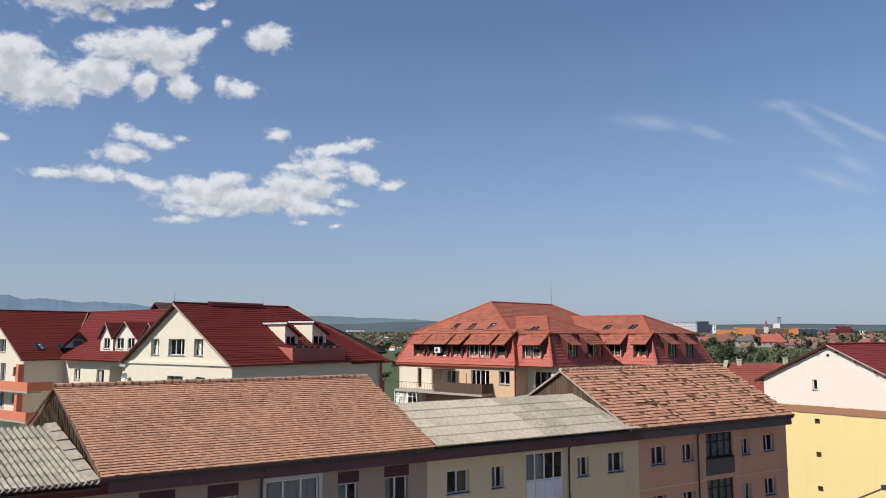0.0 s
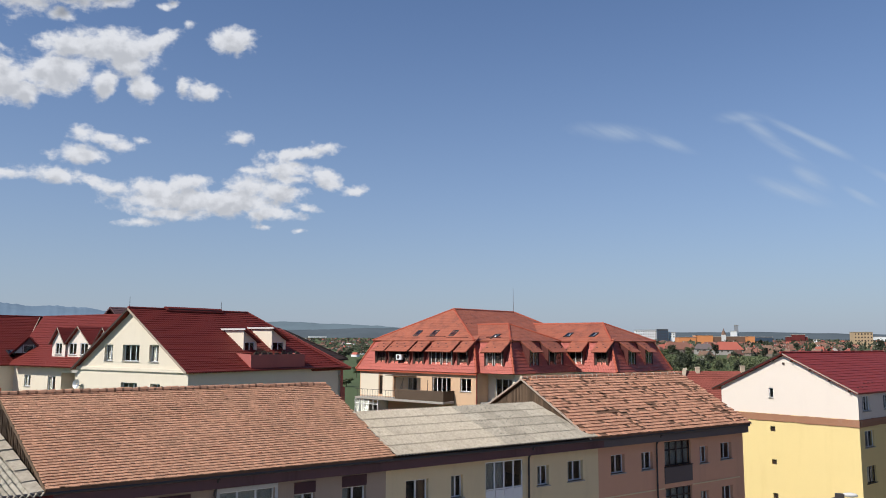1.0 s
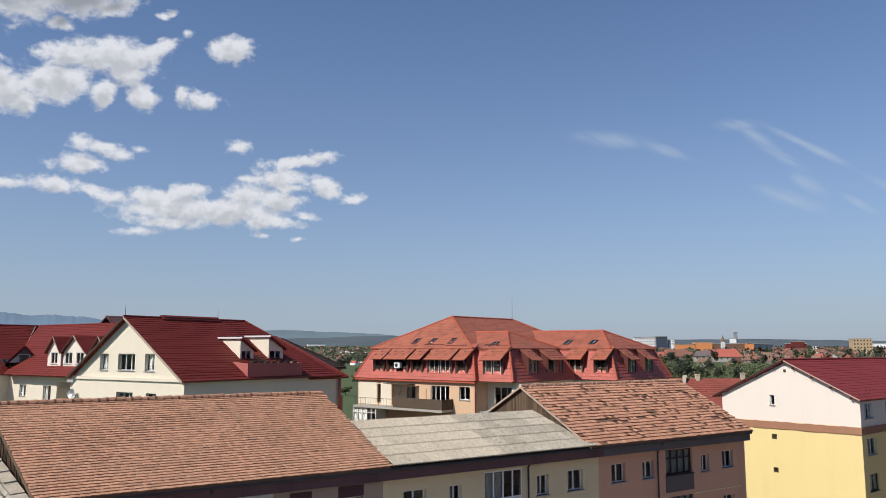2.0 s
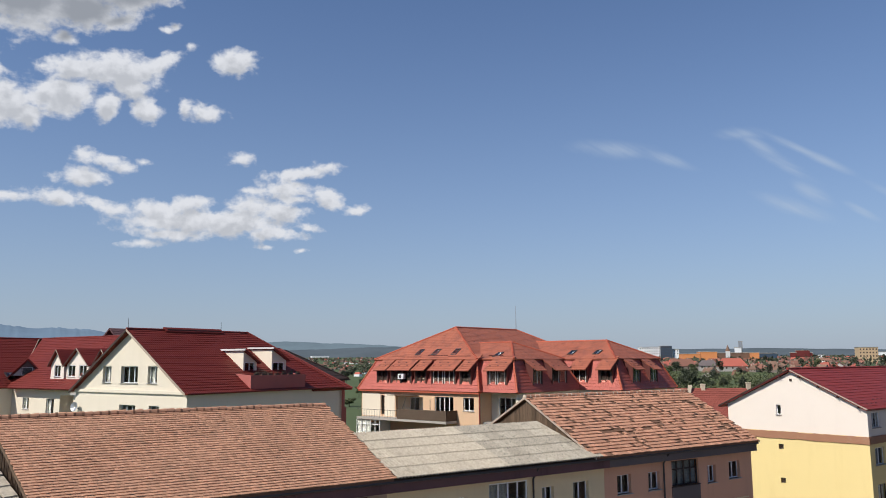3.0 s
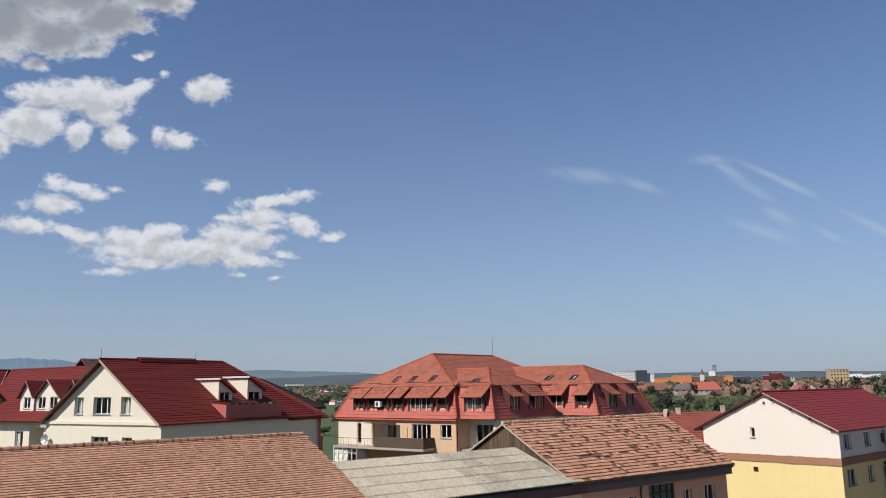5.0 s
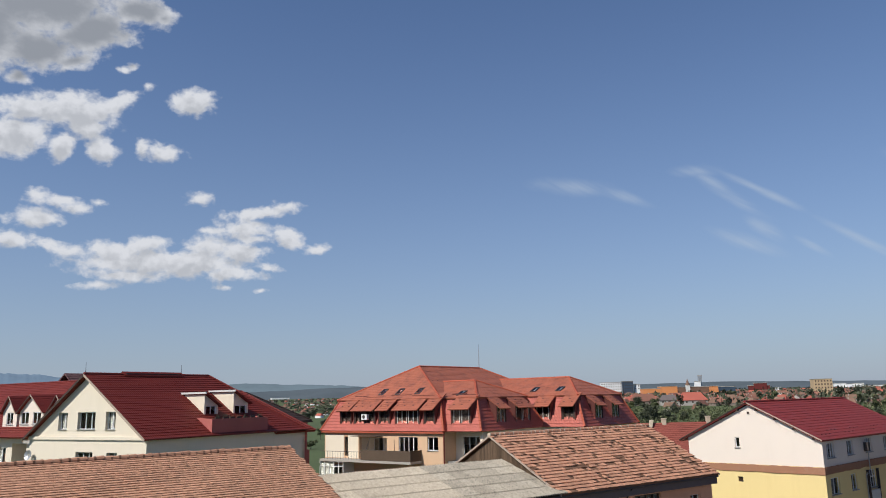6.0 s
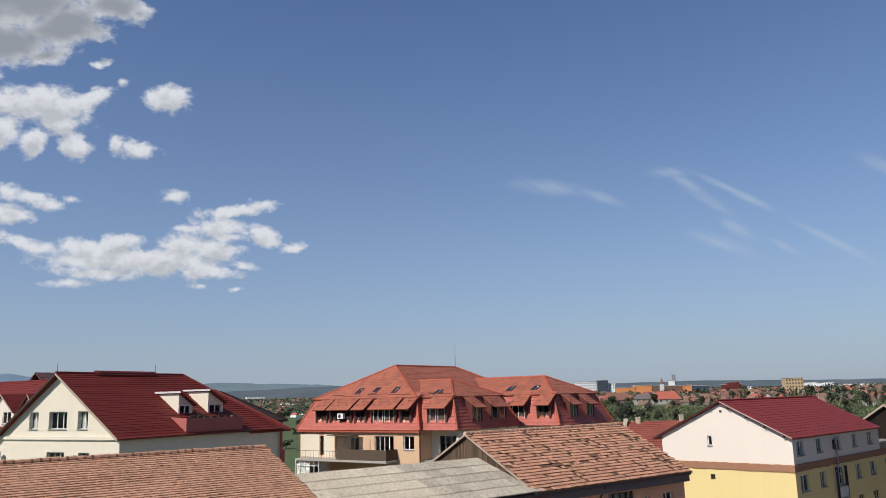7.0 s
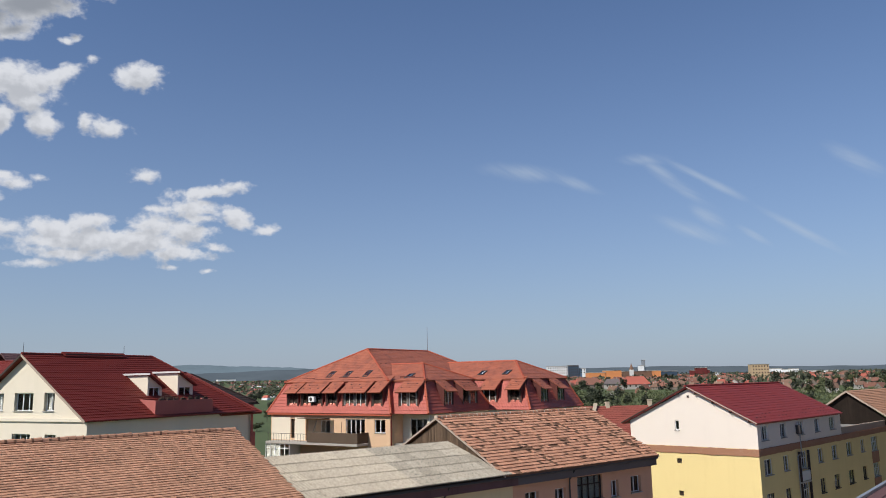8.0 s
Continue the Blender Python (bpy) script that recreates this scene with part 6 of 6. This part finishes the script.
models = [
    small_house("house", "plastered town house with a weathered clay roof", 8.5, 12, 3.4, 4.2, "town_wall", "roof_a"),
    small_house("house", "plastered town house with a brown hipped roof", 9.5, 11, 3.2, 4.6, "town_wall", "roof_b", 3.5),
    small_house("house", "white town house with a bright red roof", 9.0, 13, 3.8, 4.4, "town_pale", "roof_c", 2.5),
    small_house("house", "long low town house with a clay roof", 7.5, 16, 2.8, 3.8, "town_wall", "roof_a"),
    small_house("house", "pale two-storey town house with a brown roof", 9.0, 10, 4.6, 4.0, "town_pale", "roof_b"),
]
# three larger houses at the near edge of the town
for az, r, ob in ((55.21, 560, small_house("house", "large white house with a bright red hipped roof", 11, 19, 3.6, 5.0, "town_pale", "roof_c", 4.0)),
                  (53.65, 565, small_house("house", "white house with a grey hipped roof", 9, 12, 3.8, 3.4, "town_pale", "fascia_grey", 2.5)),
                  (51.96, 570, small_house("house", "long plastered house with a faded clay roof", 10, 18, 3.4, 4.6, "town_wall", "roof_a", 3.0))):
    p = polar(az, r)
    ob.matrix_basis = pose(p.x, p.y, p.z, 0, 0, 4 - az)
placed = 0
rng = random.Random(11)
plots = []
for a0, a1, r0, r1, n in ((46, 80, 470, 600, 90), (46, 80, 560, 1000, 420), (44, 82, 1000, 1700, 620), (17, 37, 700, 1000, 50), (17, 38, 1000, 2700, 420), (-6, 12, 500, 1200, 14)):
    for j in range(n):
        plots.append((math.sqrt(rng.uniform(r0 * r0, r1 * r1)), rng.uniform(a0, a1), rng.choices(range(5), (5, 4, 2, 4, 2))[0], rng.choice((5, 95, 30, 120)) + rng.uniform(-12, 12), rng.uniform(0.9, 1.15)))
plots.sort()
far_walls, far_pale, far_roofs = bmesh.new(), bmesh.new(), {"roof_a": bmesh.new(), "roof_b": bmesh.new(), "roof_c": bmesh.new()}
for r, az, k, turn, tall in plots:
    if 50.8 < az < 56.4 and 505 < r < 600:
        continue
    p = polar(az, r)
    m = pose(p.x, p.y, p.z, 0, 0, turn) @ Matrix.Diagonal((0.56, 0.56, 0.60 * tall, 1))
    if placed < len(models):
        models[placed].matrix_basis = m
    elif placed < 270:
        copy_thing(models[k], m).matrix_basis = m
    else:
        l, w, h, rh = rng.uniform(9, 15), rng.uniform(7, 9.5), rng.uniform(2.6, 4.4), rng.uniform(3.4, 4.6)
        box(far_pale if rng.random() < 0.22 else far_walls, -l / 2, l / 2, -w / 2, w / 2, -5, h, m)
        b = far_roofs[rng.choices(("roof_a", "roof_b", "roof_c"), (5, 4, 2) if az > 40 else (2, 7, 0.6))[0]]
        c = [b.verts.new(m @ Vector(q)) for q in ((-l / 2, -w / 2 - 0.4, h), (l / 2, -w / 2 - 0.4, h), (l / 2, w / 2 + 0.4, h), (-l / 2, w / 2 + 0.4, h), (l / 2 - 1.5, 0, h + rh), (-l / 2 + 1.5, 0, h + rh))]
        for f in ((0, 1, 4, 5), (2, 3, 5, 4), (1, 2, 4), (3, 0, 5), (3, 2, 1, 0)):
            b.faces.new([c[q] for q in f])
    placed += 1
far_town = thing("distant_houses", "many distant plastered houses with clay roofs", "houses", kind="stuff")
tagged(part("walls", far_walls, "town_wall", far_town), kind="stuff")
tagged(part("walls", far_pale, "bright", far_town), kind="stuff")
for mat, b in far_roofs.items():
    tagged(part("roofs", b, mat, far_town), kind="stuff")
for o in models:
    for q in (o, ):
        tagged(q, group="town houses")


# large buildings of the town
def block(name, label, az, r, w, d, z0, z1, mat, turn=0.0, bands=0):
    """A large distant building with rows of windows; z0 and z1 over the camera's level."""
    p = polar(az, r)
    ob = thing(name, label, "building", pose(p.x, p.y, 0, 0, 0, -az + turn))
    lo, hi = p.z - 3, 17 + z1
    part("wall", boxes((-w / 2, w / 2, 0, d, lo, hi)), mat, ob)
    part("roof", boxes((-w / 2 - 0.3, w / 2 + 0.3, -0.3, d + 0.3, hi, hi + 0.5)), "concrete", ob)
    for b in range(bands):
        z = hi - 2.4 - 3.2 * b
        n = int(w / 2.6)
        for i in range(n):
            x = -w / 2 + w * (i + 0.5) / n
            part("window", boxes((x - 0.62, x + 0.62, -0.08, -0.004, z, z + 1.4)), "dark_frame", ob)
    return ob


block("shopping_centre", "long low orange-clad building in the town", 53.75, 900, 17.5, 30, 0, 8.4, "orange", 8)
block("shopping_centre", "lower orange-clad front of the long town building", 52.6, 897, 18.5, 30, 0, 6.3, "orange", 8)
block("shopping_centre", "orange corner of the long town building", 56.78, 905, 6.8, 22, 0, 7.4, "orange", 8)
block("factory", "dark red-brown hall between the orange fronts", 55.43, 925, 36, 30, 0, 7.3, "roof_b", 8)
block("office_building", "dark glazed office block in the town", 50.95, 980, 13, 18, 0, 16.4, "blue_glass", 5, 4)
block("office_building", "white and blue office block in the town", 49.9, 990, 28, 20, 0, 15.5, "bright", 5, 3)
block("office_building", "dark glazed hall beside the orange building", 57.55, 930, 18, 20, 0, 6.6, "blue_glass", 8)
block("office_building", "small white block beside the dark offices", 51.6, 985, 7, 9, 0, 12.4, "bright", 5, 2)
block("hall", "dark red roofed hall in the town", 59.6, 1000, 23, 14, 0, 7.6, "maroon", 5)
block("hall", "raised middle of the dark red hall", 59.7, 999, 14, 13, 0, 10.2, "maroon", 5)
block("warehouse", "small white shed among the trees", 60.78, 1000, 6, 6, 0, 4.8, "bright", 5)
block("apartment_block", "ochre block of flats on the rise", 63.52, 850, 16.5, 16, -1, 11.0, "ochre_block", 14, 4)
block("warehouse", "long white roofed warehouse on the plain", 26.16, 3322, 72, 60, 5, 22.5, "bright", 5)
block("warehouse", "white hall among the town roofs", 67.1, 1200, 48, 20, -1, 5.4, "bright", 5)
block("warehouse", "white hall among the town roofs", 69.1, 1200, 13, 20, -1, 2.4, "bright", 5)
for az, w, top in ((64.5, 15, 9.0), (65.1, 12, 7.6), (65.6, 11, 8.3)):
    block("warehouse", "white industrial hall beside the block of flats", az, 1190, w, 18, -1, top, "bright", 8)
tw = block("tower", "pale tower rising over the town", 55.85, 1000, 4.2, 5, 0, 21.2, "zinc", 5)
block("tower_block", "white building at the tower's foot", 55.68, 995, 7, 9, 0, 14.2, "bright", 5)
p = polar(55.0, 900)
church = thing("church_tower", "white church tower with a dark spire", "church", pose(p.x, p.y, p.z, 0, 0, -54))
part("wall", boxes((-2.3, 2.3, -2.3, 2.3, -3, 12.0)), "white_dull", church)
bm = bmesh.new()
bmesh.ops.create_cone(bm, cap_ends=True, segments=8, radius1=2.6, radius2=0.1, depth=7, matrix=pose(0, 0, 15.4))
part("spire", bm, "roof_b", church)


# trees
def leafy(bm, c, rx, rz, n, size, rnd):
    """Small leaf faces scattered through an uneven clump."""
    for i in range(n):
        u = Vector((rnd.gauss(0, 1), rnd.gauss(0, 1), rnd.gauss(0, 1))).normalized() * (rnd.random() ** 0.4)
        p = Vector(c) + Vector((u.x * rx, u.y * rx, u.z * rz))
        m = Matrix.Translation(p) @ Euler((rnd.uniform(-1.2, 1.2), rnd.uniform(-1.2, 1.2), rnd.uniform(0, 6.3))).to_matrix().to_4x4()
        s = size * rnd.uniform(0.6, 1.4)
        bm.faces.new([bm.verts.new(m @ Vector(q)) for q in ((-s, 0, 0), (0, -s * 0.6, 0.1 * s), (s, 0, 0), (0, s * 0.6, 0.1 * s))])


def tree(label, h, spread, leaf_mat, seed):
    rnd = random.Random(seed)
    ob = thing("tree", label, "tree")
    bm = bmesh.new()
    tube(bm, (0, 0, -0.5), (0.1, 0, h * 0.55), 0.22, 7, 0.09)
    tips = []
    for i in range(9):
        a = i * 2.4 + rnd.uniform(-0.4, 0.4)
        z = h * rnd.uniform(0.22, 0.5)
        q = Vector((math.cos(a) * spread * rnd.uniform(0.4, 0.8), math.sin(a) * spread * rnd.uniform(0.4, 0.8), z + h * rnd.uniform(0.15, 0.42)))
        tube(bm, (0.05, 0, z), q, 0.07, 5, 0.02)
        tips.append(q)
    part("trunk", bm, "bark", ob)
    cr = bmesh.new()
    for q in tips + [Vector((0, 0, h * 0.8)), Vector((0.3, 0.2, h * 0.6))]:
        leafy(cr, q, spread * rnd.uniform(0.35, 0.5), h * rnd.uniform(0.12, 0.2), 75, 0.36, rnd)
    part("crown", cr, leaf_mat, ob)
    return ob


kinds = [tree("broad green garden tree in leaf", 8.5, 3.2, "leaf", 1), tree("young green tree in spring leaf", 7.0, 2.6, "leaf_fresh", 2), tree("dark slender tree in the town gardens", 10.0, 2.2, "leaf", 3), tree("low spreading bush-like green tree", 4.5, 2.8, "leaf_fresh", 4)]
placed = 0
rng = random.Random(23)
for a0, a1, r0, r1, n in ((44, 80, 262, 372, 45), (46, 80, 345, 700, 150), (26, 33, 230, 560, 14), (18, 36, 560, 900, 40), (-8, 12, 150, 400, 14)):
    for j in range(n):
        az, r = rng.uniform(a0, a1), math.sqrt(rng.uniform(r0 * r0, r1 * r1))
        p = polar(az, r)
        s = rng.uniform(0.65, 1.1)
        m = pose(p.x, p.y, p.z, 0, 0, rng.uniform(0, 360)) @ Matrix.Diagonal((s, s, s * rng.uniform(0.85, 1.1), 1))
        if placed < 4:
            kinds[placed].matrix_basis = m
        else:
            c = copy_thing(kinds[rng.choice((0, 0, 1, 1, 2, 3))], m)
            c.matrix_basis = m
        placed += 1
woods = bmesh.new()
for a0, a1, r0, r1, n in ((44, 82, 520, 1700, 850), (14, 40, 900, 2700, 900)):
    for j in range(n):
        az, r = rng.uniform(a0, a1), math.sqrt(rng.uniform(r0 * r0, r1 * r1))
        p = polar(az, r)
        leafy(woods, p + Vector((0, 0, 3.2)), rng.uniform(3, 7), rng.uniform(2.6, 4.6), 30, 1.3, rng)
belt = bmesh.new()
for j in range(950):
    az, r = rng.uniform(43, 82), rng.uniform(262, 450)
    leafy(belt, polar(az, r) + Vector((0, 0, rng.uniform(1.2, 3.8))), rng.uniform(1.6, 3.6), rng.uniform(1.4, 2.8), 48, 0.45, rng)
tagged(part("shrub_belt", belt, "leaf_fresh"), "thick belt of fresh green shrubs and trees", "shrubs", kind="stuff")
tagged(part("woods", woods, "leaf"), "dark green trees scattered through the distant town", "trees", kind="stuff")

# ---- roof coverings, piece by piece ----
def corrugated(length, width, waves=6, amp=0.03, lean=0.0):
    """A sheet with a lip: width along x in waves, length along y; lean moves its upper end along x."""
    bm = bmesh.new()
    n = waves * 6
    prev = None
    for i in range(n + 1):
        x, h = width * i / n, amp * math.cos(2 * math.pi * waves * i / n)
        cur = [bm.verts.new((x, 0, h)), bm.verts.new((x + lean, length, h)), bm.verts.new((x, 0.002, h - 0.05)), bm.verts.new((x, 0.001, h - 0.001))]
        if prev:
            bm.faces.new((prev[0], cur[0], cur[1], prev[1]))
            bm.faces.new((prev[2], cur[2], cur[3], prev[3]))
        prev = cur
    return bm


def lay_sheets(ob, x_local, xa, xb, ridge_y, ridge_z, rows, skew=0.0, mat="cement", newer=0, waves=6, amp=0.03, drop=0.0):
    """Courses of overlapping sheets up the street slope."""
    run, rise = ridge_y - 31.12, ridge_z - EAVE_Z
    angle = math.degrees(math.atan2(rise, run))
    n = math.hypot(run, rise)
    cols = round((xb - xa) / 1.06)
    w = (xb - xa) / cols
    sheets = {}
    for r in range(rows):
        for c in range(cols):
            t = r / rows
            m = pose(xa - x_local + c * w + skew * t, 31.12 - FACADE + run * t, EAVE_Z + rise * t + 0.075 - drop, angle - 1.6 + random.uniform(-0.4, 0.4), 0, random.uniform(-0.2, 0.2))
            kind = "cement_pale" if c < newer else mat
            if kind not in sheets:
                sheets[kind] = part("roof_sheet", corrugated(n / rows * 1.08, w * 1.02, waves, amp, skew / rows * 1.08), kind, ob, smooth_faces=True)
                sheets[kind].matrix_basis = m
            else:
                again(sheets[kind], ob, m)
    back = corrugated(n, xb - xa, cols * 6)
    o = part("back_sheet", back, "cement", ob, smooth_faces=True)
    o.matrix_basis = pose(xb - x_local, 2 * ridge_y - 31.12 - FACADE, EAVE_Z + 0.02 - drop, angle, 0, 180)


lay_sheets(flats_cement, 19.4, 19.5, 32.6, 36.0, CEMENT_Z, 5, newer=6)
lay_sheets(flats_end, -9.0, -9.0, 5.05, 36.2, CEMENT_Z + 0.05, 5, -1.15, mat="cement_old", waves=5, amp=0.052, drop=0.22)
# pale mortar flashing where the near sheets meet the boarded gable
for i in range(6):
    a = slope_point(5.0, i / 6, -0.03 + random.uniform(-0.02, 0.02), -1.0, 36.3, CEMENT_Z + 0.1)
    b = slope_point(5.0, (i + 0.93) / 6, -0.06, -1.0, 36.3, CEMENT_Z + 0.1)
    w = Vector((0.36 + random.uniform(-0.03, 0.03), 0, 0.03))
    off = Vector((9.0, -FACADE, 0))
    bm = prism(bmesh.new(), [a + off - w, a + off + w * 0.2, b + off + w * 0.2, b + off - w], (0, 0, -0.05))
    part("flashing", bm, "cement_pale", flats_end)

# small clay tiles, too many to count
bm = bmesh.new()
courses, width = 37, 0.165
for r in range(courses):
    shift = (r % 2) * width / 2 + random.uniform(-0.05, 0.05)
    x = 5.12 - 5.4 + shift - width / 2
    while x < 19.45 - 5.4:
        jit = random.random()
        lift = 0.050 + random.uniform(-0.008, 0.008) + (0.03 if jit > 0.997 else 0)
        off = noise.noise(Vector((x * 0.25, r * 0.11, 3.0))) * 0.014
        k = x / 14.05
        tile_slab(bm, max(x, -0.28) + 0.003, x + width - 0.003, r / courses, (r + 1.12) / courses, lift + off, -1.1 + 0.42 * k, random.uniform(-0.006, 0.006), random.uniform(0, 0.003), 0.004, 0.036)
        x += width
bmesh.ops.translate(bm, verts=bm.verts, vec=(0, -FACADE, 0))
small_tiles = part("roof_tiles", bm, "clay", flats_clay)
tagged(small_tiles, kind="stuff")
ridge_tiles(flats_clay, 4.05 - 5.4, 18.75 - 5.4, RIDGE_Y - FACADE, RIDGE_Z + 0.02, "clay", 0.34, mortar="clay_dark")
again(small_tiles, flats_clay, pose(14.05 - 1.9, 2 * (RIDGE_Y - FACADE), 0, 0, 0, 180))

# large worn tiles: those of the lower street slope one by one, the rest joined
courses, width = 21, 0.30
rest, old = bmesh.new(), bmesh.new()
count = 0
for r in range(courses):
    cols = round((47.05 - 32.15) / width)
    for c in range(cols):
        x = 32.15 - 33.33 + c * width + (r % 2) * width * 0.5 - width * 0.25
        patch = noise.noise(Vector((x * 0.45, r * 0.35, 7.0)))
        # gone: a low half tile in dark clay that colours the gap dark
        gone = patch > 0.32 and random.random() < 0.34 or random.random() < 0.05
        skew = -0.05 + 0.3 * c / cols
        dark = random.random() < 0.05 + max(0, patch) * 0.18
        lift = 0.066 + random.uniform(-0.012, 0.014)
        args = (x + 0.010, x + width - 0.010, r / courses, (r + (0.5 if gone else 1.08)) / courses, 0.018 if gone else lift, skew, random.uniform(-0.010, 0.010), random.uniform(-0.001, 0.004), 0.006, 0.044)
        if r < 8 and count < 300:
            one = bmesh.new()
            tile_slab(one, *args)
            bmesh.ops.translate(one, verts=one.verts, vec=(0, -FACADE, 0))
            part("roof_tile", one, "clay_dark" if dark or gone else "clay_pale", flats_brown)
            count += 1
        else:
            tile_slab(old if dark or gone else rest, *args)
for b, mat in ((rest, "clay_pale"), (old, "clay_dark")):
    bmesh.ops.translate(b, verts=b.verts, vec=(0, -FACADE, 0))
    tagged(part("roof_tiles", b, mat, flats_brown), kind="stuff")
ridge_tiles(flats_brown, 32.1 - 33.33, 47.3 - 33.33, RIDGE_Y - FACADE, RIDGE_Z + 0.03, "clay_pale", 0.38)
